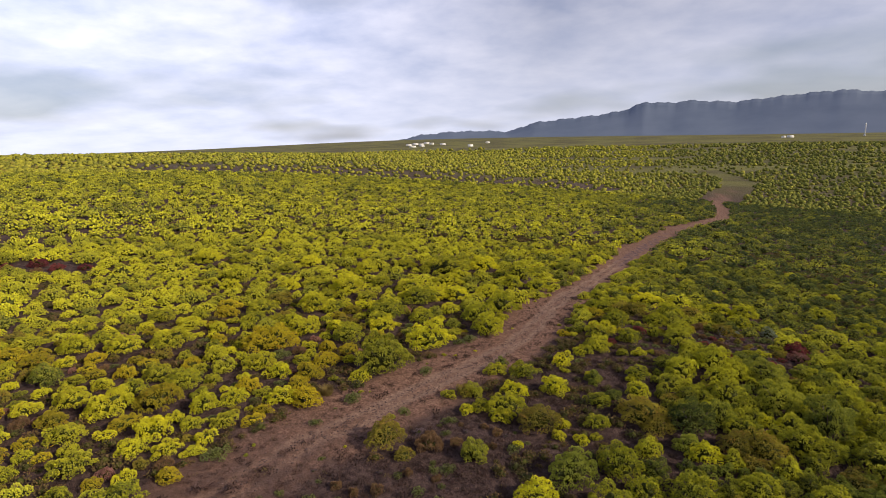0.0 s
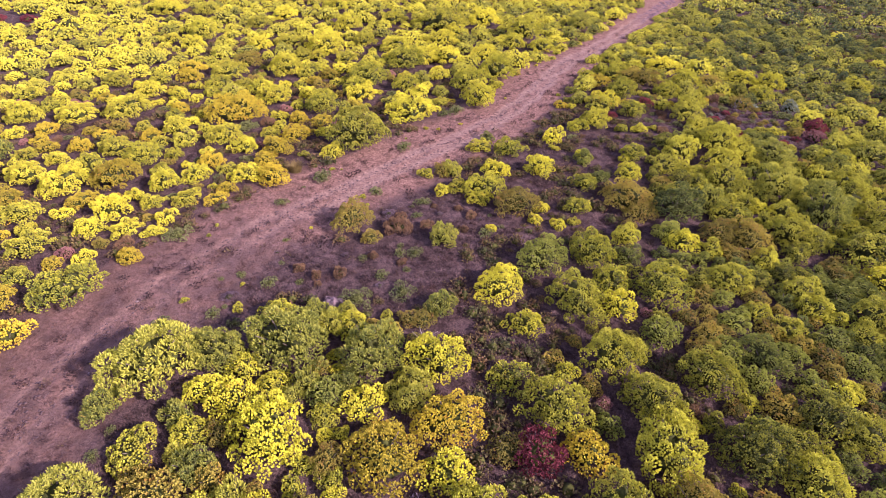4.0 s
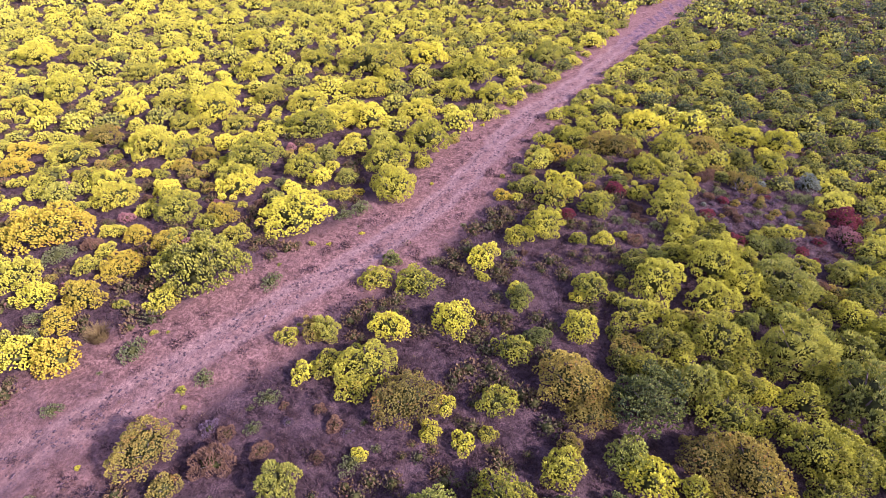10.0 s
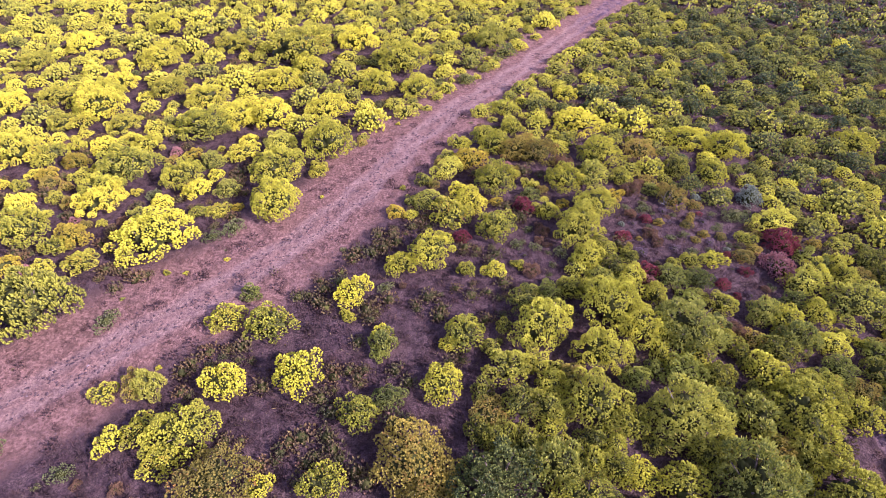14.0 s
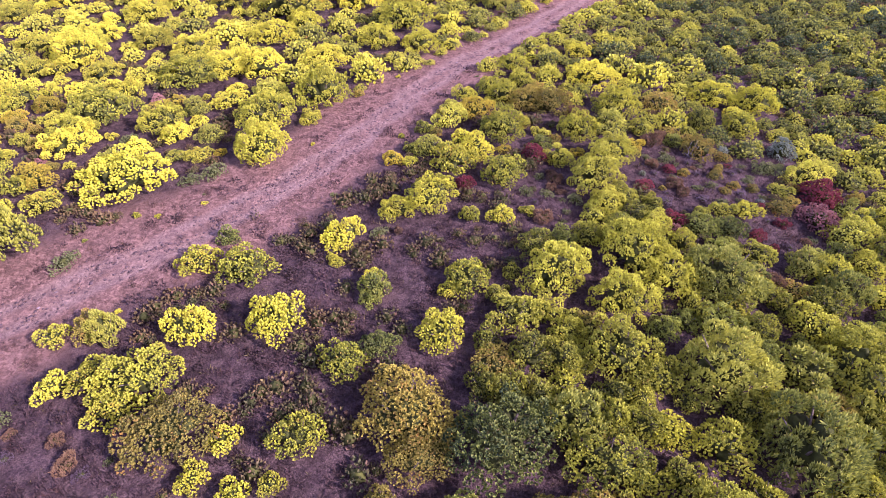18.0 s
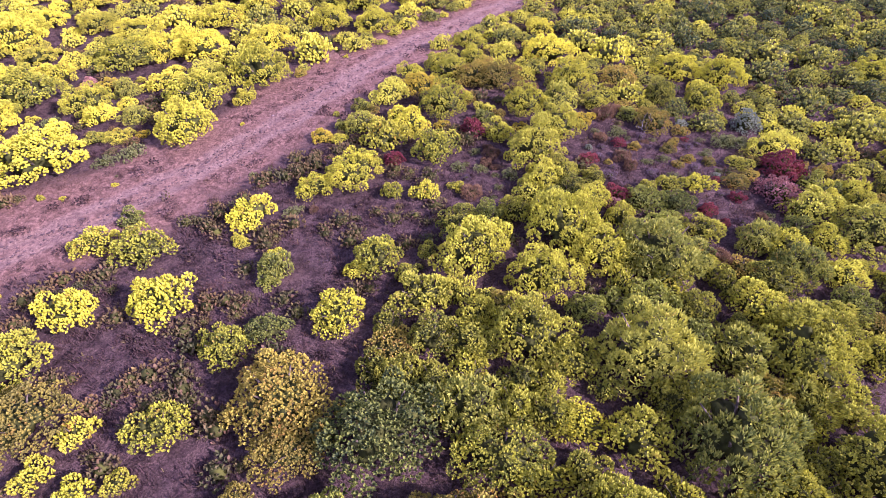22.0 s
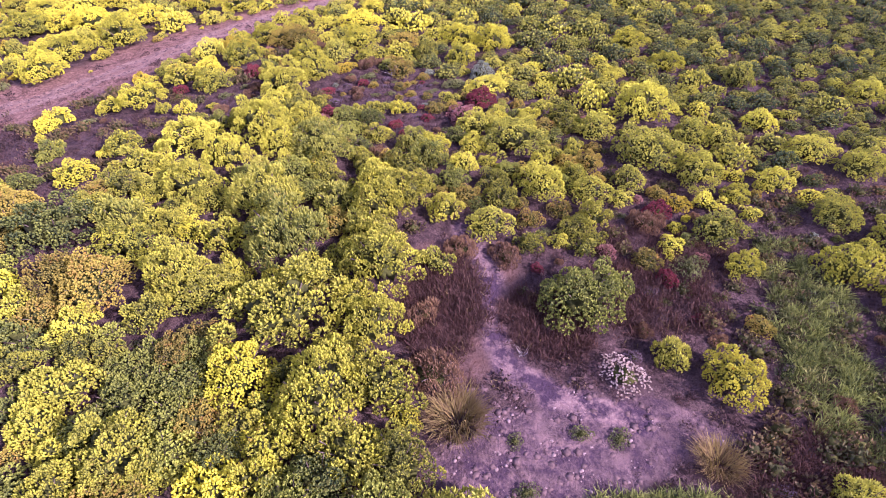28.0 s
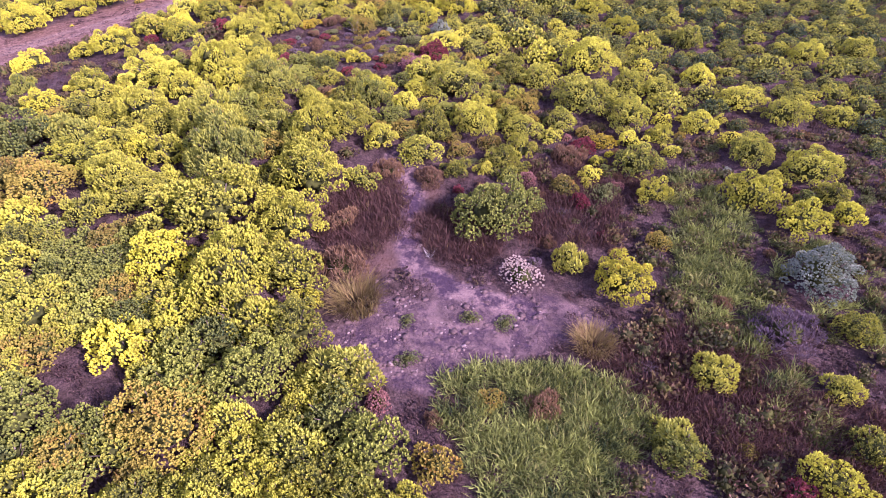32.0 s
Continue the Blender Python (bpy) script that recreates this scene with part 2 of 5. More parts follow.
STONE = plain_material("track_stone", (0.17, 0.12, 0.11), (0.27, 0.20, 0.19), 3.0)
DEAD_WOOD = plain_material("dead_wood", (0.26, 0.22, 0.21), (0.42, 0.37, 0.36), 8.0)
ROCK = plain_material("pale_rock", (0.13, 0.088, 0.092), (0.24, 0.17, 0.175), 2.5, bump=0.5)
CLOD = plain_material("dark_clod", (0.070, 0.045, 0.045), (0.13, 0.085, 0.08), 5.0)


def ground_material():
    """Dark litter between the shrubs, pale pink sand on the track and in the clearing, rusty grass on the verges."""
    m, nt, b = mat_base("heath_ground")
    co = nt.nodes.new("ShaderNodeTexCoord")
    obj = co.outputs["Object"]
    att = nt.nodes.new("ShaderNodeVertexColor")
    att.layer_name = "cover"
    sep = nt.nodes.new("ShaderNodeSeparateColor")
    nt.links.new(att.outputs[0], sep.inputs[0])
    fine = noise_tex(nt, 4.5, 8.0, 0.7, obj, 0.38, 0.62)
    mid = noise_tex(nt, 0.55, 6.0, 0.6, obj, 0.36, 0.64)
    wide = noise_tex(nt, 0.05, 5.0, 0.6, obj, 0.35, 0.65)
    speck = noise_tex(nt, 11.0, 6.0, 0.8, obj, 0.42, 0.60)
    tuft = noise_tex(nt, 1.9, 7.0, 0.68, obj, 0.40, 0.60)
    scab = noise_tex(nt, 0.95, 9.0, 0.72, obj, 0.42, 0.56)
    litter = rgb_mix(nt, fine, (0.015, 0.010, 0.011), (0.070, 0.041, 0.043))
    litter = rgb_mix(nt, calc(nt, "MULTIPLY", tuft, 0.6), litter, (0.058, 0.039, 0.029))
    litter = rgb_mix(nt, calc(nt, "MULTIPLY", calc(nt, "MULTIPLY", scab, speck), 0.7), litter, (0.19, 0.122, 0.116))
    band = noise_tex(nt, 0.007, 6.0, 0.62, obj, 0.42, 0.58)
    far = rgb_mix(nt, mid, (0.060, 0.058, 0.024), (0.135, 0.130, 0.040))
    far = rgb_mix(nt, calc(nt, "MULTIPLY", wide, 0.7), far, (0.085, 0.062, 0.046))
    far = rgb_mix(nt, calc(nt, "MULTIPLY", band, 0.75), far, (0.17, 0.165, 0.050))
    base = rgb_mix(nt, sep.outputs[2], litter, far)
    sand = rgb_mix(nt, fine, (0.155, 0.090, 0.069), (0.345, 0.226, 0.170))
    sand = rgb_mix(nt, calc(nt, "MULTIPLY", tuft, 0.6), sand, (0.105, 0.060, 0.058))
    sand = rgb_mix(nt, calc(nt, "MULTIPLY", calc(nt, "MULTIPLY", mid, speck), 0.5), sand, (0.43, 0.31, 0.255))
    sand = rgb_mix(nt, calc(nt, "MULTIPLY", att.outputs["Alpha"], 0.45), sand, (0.190, 0.130, 0.155))
    # the clearing is greyer sand, half grown over with dark litter
    sand = rgb_mix(nt, calc(nt, "MULTIPLY", calc(nt, "MULTIPLY", scab, att.outputs["Alpha"]), 0.95), sand, (0.052, 0.031, 0.052))
    verge = rgb_mix(nt, fine, (0.125, 0.066, 0.050), (0.335, 0.196, 0.148))
    verge = rgb_mix(nt, calc(nt, "MULTIPLY", tuft, 0.6), verge, (0.082, 0.046, 0.034))
    # broken, drifting borders
    edge = calc(nt, "ADD", calc(nt, "MULTIPLY", fine, 0.30), calc(nt, "MULTIPLY", mid, 0.34))

    def cut(sock, wide_by=0.55):
        r = nt.nodes.new("ShaderNodeMapRange")
        r.inputs[1].default_value, r.inputs[2].default_value = 0.08, 0.08 + wide_by
        nt.links.new(calc(nt, "SUBTRACT", sock, calc(nt, "MULTIPLY", edge, 0.75)), r.inputs[0])
        return r.outputs[0]
    col = rgb_mix(nt, cut(sep.outputs[1]), base, verge)
    col = rgb_mix(nt, cut(sep.outputs[0]), col, sand)
    nt.links.new(col, b.inputs["Base Color"])
    b.inputs["Roughness"].default_value = 0.95
    b.inputs["Specular IOR Level"].default_value = 0.15
    bp = nt.nodes.new("ShaderNodeBump")
    bp.inputs["Strength"].default_value = 0.7
    bp.inputs["Distance"].default_value = 0.12
    nt.links.new(calc(nt, "ADD", fine, calc(nt, "MULTIPLY", mid, 1.5)), bp.inputs["Height"])
    nt.links.new(bp.outputs[0], b.inputs["Normal"])
    return m


# ---------------------------------------------------------------- meshes
def mesh_of(name, verts, faces, material, tone=None, smooth=False, age_shade=None, head=None):
    """A mesh from arrays: faces is a list of arrays of triangles or quads; tone is one number for each corner point."""
    me = bpy.data.meshes.new(name)
    verts = np.asarray(verts, dtype=np.float32)
    me.vertices.add(len(verts))
    me.vertices.foreach_set("co", verts.ravel())
    idx = np.concatenate([f.ravel() for f in faces]).astype(np.int32)
    sizes = np.concatenate([np.full(len(f), f.shape[1]) for f in faces]).astype(np.int32)
    starts = np.concatenate([[0], np.cumsum(sizes)[:-1]]).astype(np.int32)
    me.loops.add(len(idx))
    me.loops.foreach_set("vertex_index", idx)
    me.polygons.add(len(sizes))
    me.polygons.foreach_set("loop_start", starts)
    me.polygons.foreach_set("loop_total", sizes)
    if smooth:
        me.polygons.foreach_set("use_smooth", np.ones(len(sizes), dtype=bool))
    if tone is not None:
        a = me.attributes.new("tone", "FLOAT", "POINT")
        a.data.foreach_set("value", np.asarray(tone, dtype=np.float32))
    if age_shade is not None:
        a = me.attributes.new("age_shade", "FLOAT", "POINT")
        a.data.foreach_set("value", np.tile(np.asarray(age_shade, dtype=np.float32), len(verts) // len(age_shade)))
    if head is not None:
        a = me.attributes.new("head", "FLOAT", "POINT")
        a.data.foreach_set("value", np.asarray(head, dtype=np.float32))
    me.materials.append(material)
    me.update()
    me.validate()
    return me


def unit(v):
    return v / np.maximum(np.linalg.norm(v, axis=-1, keepdims=True), 1e-9)


def lobes_of(rng, n, height, spread=0.74, size=(0.20, 0.34)):
    """The rounded heads of branches, side by side over a dome, that make a crown one unit wide from its middle."""
    c, s = [], []
    lean = rng.uniform(0, 6.283)
    for i in range(n):
        a = i * 2.399 + rng.uniform(-0.35, 0.35)
        f = math.sqrt((i + 0.3) / n)
        d = spread * f * rng.uniform(0.86, 1.16) * (1 + 0.12 * math.cos(2 * (a - lean)))
        r = rng.uniform(*size)
        top = height * (0.34 + 0.66 * math.sqrt(max(0.0, 1.0 - 0.9 * f * f))) * rng.uniform(0.74, 1.10)
        c.append((d * math.cos(a), d * math.sin(a), max(top - r, r * 0.45)))
        s.append(r)
    return np.array(c), np.array(s)


def clumps_of(rng, height, clump):
    """Small rounded clumps of twigs, side by side over an uneven dome, with clefts between them."""
    n = 900
    z = 1 - (np.arange(n) + 0.5) / n * 0.92
    a = np.arange(n) * 2.39996 + rng.uniform(0, 6.283)
    w = np.sqrt(np.maximum(0, 1 - z * z))
    bumps = 1 + 0.10 * np.sin(2 * a + rng.uniform(0, 6.28)) + 0.07 * np.sin(3 * a + rng.uniform(0, 6.28) + 3 * z) + 0.06 * np.sin(5 * a + 7 * z)
    rim = (1 - clump) * bumps
    p = np.stack([w * np.cos(a) * rim, w * np.sin(a) * rim, 0.12 + z * (height - clump - 0.12) * bumps], 1)
    p = p[rng.permutation(n)]
    c = p[thin_out(p, clump * 1.84)]
    c = c * rng.uniform(0.80, 1.06, (len(c), 1))
    return c, clump * rng.uniform(0.78, 1.22, len(c))


def crown_points(rng, lobes, n, low=0.06):
    """Points on the outside of the clumps, the way each faces, and its clump."""
    c, s = lobes
    out_p, out_n, out_k = [], [], []
    prob = s ** 2 / (s ** 2).sum()
    got = 0
    while got < n:
        k = rng.choice(len(s), size=n * 2, p=prob)
        d = unit(rng.normal(size=(n * 2, 3)))
        p = c[k] + s[k, None] * d
        inside = (np.linalg.norm(p[:, None] - c[None], axis=2) < s[None] * 0.93).sum(1) > 0
        # a point lies on its own lobe, so only others can hold it
        keep = (~inside) & (p[:, 2] > low) & (d[:, 2] > -0.30)
        out_p.append(p[keep]), out_n.append(d[keep]), out_k.append(k[keep])
        got += keep.sum()
    return np.concatenate(out_p)[:n], np.concatenate(out_n)[:n], np.concatenate(out_k)[:n]


def thin_out(p, gap):
    """The first of the points that keep a distance from one another."""
    cells, keep = {}, []
    for i, q in enumerate(p.tolist()):
        c = (int(q[0] // gap), int(q[1] // gap), int(q[2] // gap))
        near = (cells.get((c[0] + a, c[1] + b, c[2] + e)) for a in (-1, 0, 1) for b in (-1, 0, 1) for e in (-1, 0, 1))
        if all(o is None or (o[0] - q[0]) ** 2 + (o[1] - q[1]) ** 2 + (o[2] - q[2]) ** 2 > gap * gap for o in near):
            cells[c] = q
            keep.append(i)
    return np.array(keep)


def leaves(rng, p, axis, per, length, width, spread=0.75):
    """Kite-shaped leaves in tufts."""
    n = len(p)
    ref = np.where(np.abs(axis[:, 2:3]) < 0.9, np.array([[0, 0, 1.0]]), np.array([[1.0, 0, 0]]))
    u = unit(np.cross(axis, ref))
    v = np.cross(axis, u)
    P = np.repeat(p, per, 0)
    U, V, A = (np.repeat(q, per, 0) for q in (u, v, axis))
    ang = np.tile(np.arange(per) * 2 * np.pi / per, n) + np.repeat(rng.uniform(0, 6.28, n), per) + rng.uniform(-0.5, 0.5, n * per)
    ca, sa = np.cos(ang)[:, None], np.sin(ang)[:, None]
    side = -U * sa + V * ca
    sp = spread * rng.uniform(0.5, 1.25, (n * per, 1))
    d = unit(A + (U * ca + V * sa) * sp)
    ln = length * rng.uniform(0.65, 1.3, (n * per, 1))
    wd = width * rng.uniform(0.75, 1.2, (n * per, 1))
    mid = P + d * ln * 0.55 + A * ln * 0.06
    verts = np.stack([P, mid + side * wd, P + d * ln, mid - side * wd], 1).reshape(-1, 3)
    quads = np.arange(len(verts)).reshape(-1, 4)
    return verts, quads


def hull(lobes, shrink, rings, segs, base=0.03):
    """The dense inside of a crown: a lumpy shell under its leaves."""
    c, s = lobes
    o = np.array([0, 0, max(0.25, c[:, 2].mean() * 0.55)])
    th = np.linspace(0.0, np.pi * 0.80, rings + 1)
    ph = np.arange(segs) * 2 * np.pi / segs
    d = np.array([[math.sin(a) * math.cos(b), math.sin(a) * math.sin(b), math.cos(a)] for a in th for b in ph])
    m = c - o
    bq = d @ m.T
    disc = bq ** 2 - (m ** 2).sum(1)[None] + s[None] ** 2
    t = np.where(disc > 0, bq + np.sqrt(np.maximum(disc, 0)), 0.12).max(1)
    t = np.maximum(t, 0.45 * t.max())
    p = o + d * (np.maximum(t, 0.12) * shrink)[:, None]
    p[:, :2] *= np.where(d[:, 2:3] < 0.15, np.clip(0.90 + 0.45 * d[:, 2:3], 0.5, 1.0), 1.0)
    p[:, 2] = np.maximum(p[:, 2], base)
    quads = [(i * segs + j, (i + 1) * segs + j, (i + 1) * segs + (j + 1) % segs, i * segs + (j + 1) % segs)
             for i in range(rings) for j in range(segs)]
    return p, np.array(quads)


def trunk_mesh(name, rng, height, stems, thick):
    """A trunk that forks near the ground into bent, tapering limbs."""
    verts, quads = [], []
    for k in range(stems):
        a = k * 6.283 / stems + rng.uniform(-0.4, 0.4)
        out = np.array([math.cos(a), math.sin(a), 0.0])
        reach = rng.uniform(0.3, 0.62)
        base = len(verts)
        for i, f in enumerate((0.0, 0.35, 0.7, 1.0)):
            mid = out * (0.03 + reach * f ** 1.4) + np.array([0, 0, -0.05 + height * 0.78 * f])
            r = thick * (1.0 - 0.75 * f)
            for j in range(5):
                b = j * 1.2566
                verts.append(mid + np.array([math.cos(b) * r, math.sin(b) * r, 0]))
            if i:
                for j in range(5):
                    q = base + (i - 1) * 5
                    quads.append((q + j, q + (j + 1) % 5, q + 5 + (j + 1) % 5, q + 5 + j))
    return mesh_of(name, np.array(verts), [np.array(quads)], BARK, smooth=True)


def tussock_leaves(rng, n, height, width, bend, foot=0.35):
    """Long arching blades from one foot."""
    a = rng.uniform(0, 6.283, n)
    r0 = foot * np.sqrt(rng.uniform(0, 1, n))
    p0 = np.stack([r0 * np.cos(a), r0 * np.sin(a), np.full(n, -0.02)], 1)
    o = np.stack([np.cos(a), np.sin(a), np.zeros(n)], 1)
    s = np.stack([-np.sin(a), np.cos(a), np.zeros(n)], 1)
    h = height * rng.uniform(0.55, 1.1, (n, 1))
    lean = bend * rng.uniform(0.15, 1.15, (n, 1))
    turn = a + rng.normal(0, 0.7, n)
    o = np.stack([np.cos(turn), np.sin(turn), np.zeros(n)], 1)
    w = width * rng.uniform(0.7, 1.3, (n, 1))
    up = np.array([[0, 0, 1.0]])
    p1 = p0 + up * h * 0.6 + o * lean * 0.35
    p2 = p0 + up * h * 0.85 + o * lean
    verts = np.stack([p0 - s * w, p0 + s * w, p1 + s * w * 0.8, p1 - s * w * 0.8, p2], 1).reshape(-1, 3)
    b = np.arange(n)[:, None] * 5
    return verts, (b + np.array([[0, 1, 2, 3]])), (b + np.array([[3, 2, 4]]))


# kind: height over half width, clump radius in metres, upward pull of the leaf tufts
HABIT = {
    "g": (1.02, 0.34, 0.62), "y": (0.92, 0.34, 0.64), "l": (1.08, 0.36, 0.64), "a": (0.92, 0.32, 0.62), "e": (1.16, 0.36, 0.70),
    "d": (1.08, 0.34, 0.52), "o": (1.04, 0.30, 0.58), "r": (0.95, 0.28, 0.58), "m": (0.92, 0.28, 0.58), "p": (1.24, 0.42, 0.66),
    "k": (1.08, 0.30, 0.52), "w": (1.05, 0.28, 0.60), "b": (0.90, 0.40, 0.90), "s": (0.55, 0.26, 0.70), "h": (0.75, 0.30, 0.80),
}
# kind: metres between tufts, leaves to a tuft, leaf length in metres, half width over length, opening
HEAD = {
    "g": (0.125, 5, 0.175, 0.26, 0.48), "y": (0.125, 5, 0.170, 0.28, 0.50), "l": (0.130, 5, 0.185, 0.25, 0.46), "a": (0.125, 5, 0.170, 0.28, 0.52),
    "e": (0.122, 5, 0.205, 0.21, 0.38), "d": (0.130, 5, 0.165, 0.30, 0.60), "o": (0.125, 5, 0.155, 0.29, 0.56), "r": (0.13, 5, 0.17, 0.29, 0.58),
    "m": (0.13, 5, 0.16, 0.29, 0.58), "p": (0.130, 4, 0.28, 0.15, 0.40), "k": (0.15, 5, 0.17, 0.30, 0.62), "w": (0.20, 4, 0.15, 0.40, 0.60),
    "b": (0.12, 4, 0.34, 0.08, 0.35), "s": (0.15, 4, 0.18, 0.24, 0.45), "h": (0.12, 4, 0.22, 0.09, 0.45),
}
SIZES = {"large": 2.5, "middle": 1.65, "small": 0.95}
WORDS = {
    "g": ("conebush", "yellow-green conebush with a dense rounded crown", "shrub"),
    "y": ("golden_conebush", "golden-yellow conebush in full colour on sandy ground", "shrub"),
    "l": ("light_conebush", "light lime-green conebush with rounded bright heads", "shrub"),
    "a": ("amber_conebush", "amber-tinged golden conebush on rusty ground", "shrub"),
    "e": ("green_conebush", "fresh green conebush with upright leafy heads", "shrub"),
    "d": ("milkwood", "dark green dense rounded evergreen bush", "bush"),
    "o": ("olive_shrub", "olive-brown shrub with withering gold leaf tips", "shrub"),
    "r": ("crimson_shrub", "crimson-leaved low shrub among green bushes", "shrub"),
    "p": ("feathery_shrub", "pale green feathery shrub with upright plumes", "shrub"),
    "k": ("silver_shrub", "silver-grey leaved shrub on dark ground", "shrub"),
    "w": ("seed_head_shrub", "thin shrub covered with pale dry seed heads", "shrub"),
    "b": ("dry_shrub", "rusty straw-coloured dry fine-twigged shrub", "shrub"),
    "s": ("low_shrub", "low dull green spreading shrub on bare ground", "shrub"),
    "h": ("heather_mound", "grey-purple low heather mound", "shrub"),
    "m": ("rose_shrub", "dusty rose-brown shrub with dry flower heads", "shrub"),
    "T": ("grass_tussock", "large brown-green arching grass tussock", "grass"),
}
KIT = {}
LEAF_AGE_SHADE = (1.0, 0.5, 0.0, 0.5)      # foot, edge, end, edge


def shrub_kit(kind, size, variant):
    """The meshes of one shrub, one unit from its middle to its rim."""
    key = (kind, size, variant)
    if key in KIT:
        return KIT[key]
    rng = np.random.default_rng(1000 + 97 * "gydorpkwbshTemal".index(kind) + 13 * variant + 7 * list(SIZES).index(size))
    real = SIZES[size]
    name = WORDS[kind][0]
    if kind == "T":
        v, q, t3 = tussock_leaves(rng, 700, 0.80, 0.011, 0.60, 0.62)
        KIT[key] = (mesh_of(name + "_blades", v, [q, t3], LEAF["T"], age_shade=(1, 1, 0.4, 0.4, 0)), None, None)
        return KIT[key]
    h, clump, pull = HABIT[kind]
    tight = 0.85 if size == "small" else 1.0
    lobes = clumps_of(rng, h, min(0.34, clump * tight / real))
    gap, per, ln, wide, spread = HEAD[kind]
    gap, ln = gap * tight / real, ln * tight / real
    p, nrm, own = crown_points(rng, lobes, 6500 if size == "large" else 3200)
    keep = thin_out(p, gap)
    p, nrm, own = p[keep], nrm[keep], own[keep]
    axis = unit(nrm * (1.15 - pull) + np.array([[0, 0, pull]]) + rng.normal(size=p.shape) * 0.20)
    v, q = leaves(rng, p - axis * ln * 0.4, axis, per, ln, ln * wide, spread)
    shade = 0.55 * rng.uniform(size=len(lobes[1]))[own] + 0.45 * rng.uniform(size=len(p))
    crown = mesh_of(name + "_crown", v, [q], LEAF[kind], age_shade=LEAF_AGE_SHADE, head=np.repeat(shade, per * 4))
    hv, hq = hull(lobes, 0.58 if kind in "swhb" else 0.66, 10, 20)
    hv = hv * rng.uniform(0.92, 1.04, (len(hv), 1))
    inner = mesh_of(name + "_inner", hv, [hq], INNER_SHADE)
    trunk = trunk_mesh(name + "_trunk", rng, h, 5, 0.05)
    KIT[key] = (crown, inner, trunk)
    return KIT[key]


def ground_at(x, y):
    return float(ground_height(np.array([x]), np.array([y]))[0])


def shrub(kind, x, y, r, rng):
    """One shrub: an Empty at its foot that carries crown, dense inside and trunk."""
    size = "large" if r > 2.05 else "middle" if r > 1.25 else "small"
    name, label, category = WORDS[kind]
    crown, inner, trunk = shrub_kit(kind, size, int(rng.integers(0, 3 if kind in "gye" else 2)))
    root = new(name)
    root.empty_display_size = 0.3
    root.matrix_world = (Matrix.Translation((x, y, ground_at(x, y) - 0.03)) @ Matrix.Rotation(rng.uniform(0, 6.283), 4, "Z")
                         @ Matrix.Diagonal((r * rng.uniform(0.84, 1.10), r * rng.uniform(0.84, 1.10), r * rng.uniform(0.82, 1.10), 1)))
    grp = name.replace("_", " ") + " plants of the heath"
    big = "large, " if r > 2.3 else "small, " if r < 0.9 else ""
    tagged(root, big + label, category, grp)
    for part_name, me in (("crown", crown), ("inner_crown", inner), ("trunk", trunk)):
        if me is not None:
            new("leaf_fan" if kind == "T" else part_name, me).parent = root
    return root


def dead_shrub(x, y, r, rng):
    """A bare grey shrub: a short trunk and forked, crooked branches."""
    root = new("dead_shrub")
    root.matrix_world = Matrix.Translation((x, y, ground_at(x, y) - 0.03)) @ Matrix.Rotation(rng.uniform(0, 6.283), 4, "Z") @ Matrix.Diagonal((r, r, r, 1))
    tagged(root, "bare grey dead shrub with crooked forked branches", "shrub", "dead shrubs of the heath")
    new("trunk", trunk_mesh("dead_trunk", rng, 0.7, 3, 0.05)).parent = root
    for k in range(7):
        a = k * 0.9 + rng.uniform(-0.3, 0.3)
        pts = [np.array([0.12 * math.cos(a), 0.12 * math.sin(a), 0.15])]
        d = unit(np.array([math.cos(a), math.sin(a), rng.uniform(0.7, 1.6)]))
        for i in range(3):
            d = unit(d + rng.normal(size=3) * 0.3)
            pts.append(pts[-1] + d * rng.uniform(0.22, 0.38))
        vs, qs = [], []
        for i, p in enumerate(pts):
            w = 0.028 * (1 - 0.27 * i)
            vs += [p + np.array([w, 0, 0]), p + np.array([-w * 0.5, w * 0.87, 0]), p + np.array([-w * 0.5, -w * 0.87, 0])]
            if i:
                q = 3 * (i - 1)
                qs += [(q + j, q + (j + 1) % 3, q + 3 + (j + 1) % 3, q + 3 + j) for j in range(3)]
        new("branch", mesh_of("dead_branch", np.array(vs), [np.array(qs)], DEAD_WOOD)).parent = root


def boulder(x, y, r, rng):
    """A weathered pale rock, half sunk."""
    lobes = lobes_of(rng, 6, 0.7, 0.5, (0.34, 0.55))
    v, q = hull(lobes, 1.0, 9, 16, -0.1)
    v = v * (1 + 0.10 * np.sin(v[:, :1] * 7 + v[:, 1:2] * 5)) + rng.normal(size=v.shape) * 0.02
    ob = new("boulder", mesh_of("boulder", v, [q], ROCK, smooth=True))
    ob.matrix_world = Matrix.Translation((x, y, ground_at(x, y))) @ Matrix.Rotation(rng.uniform(0, 6.283), 4, "Z") @ Matrix.Diagonal((r, r * 0.8, r, 1))
    tagged(ob, "pale pinkish weathered rock half sunk in soil", "rock")


# ---------------------------------------------------------------- the lie of the land
def ease(a, b, v):
    t = np.clip((v - a) / (b - a), 0, 1)
    return t * t * (3 - 2 * t)


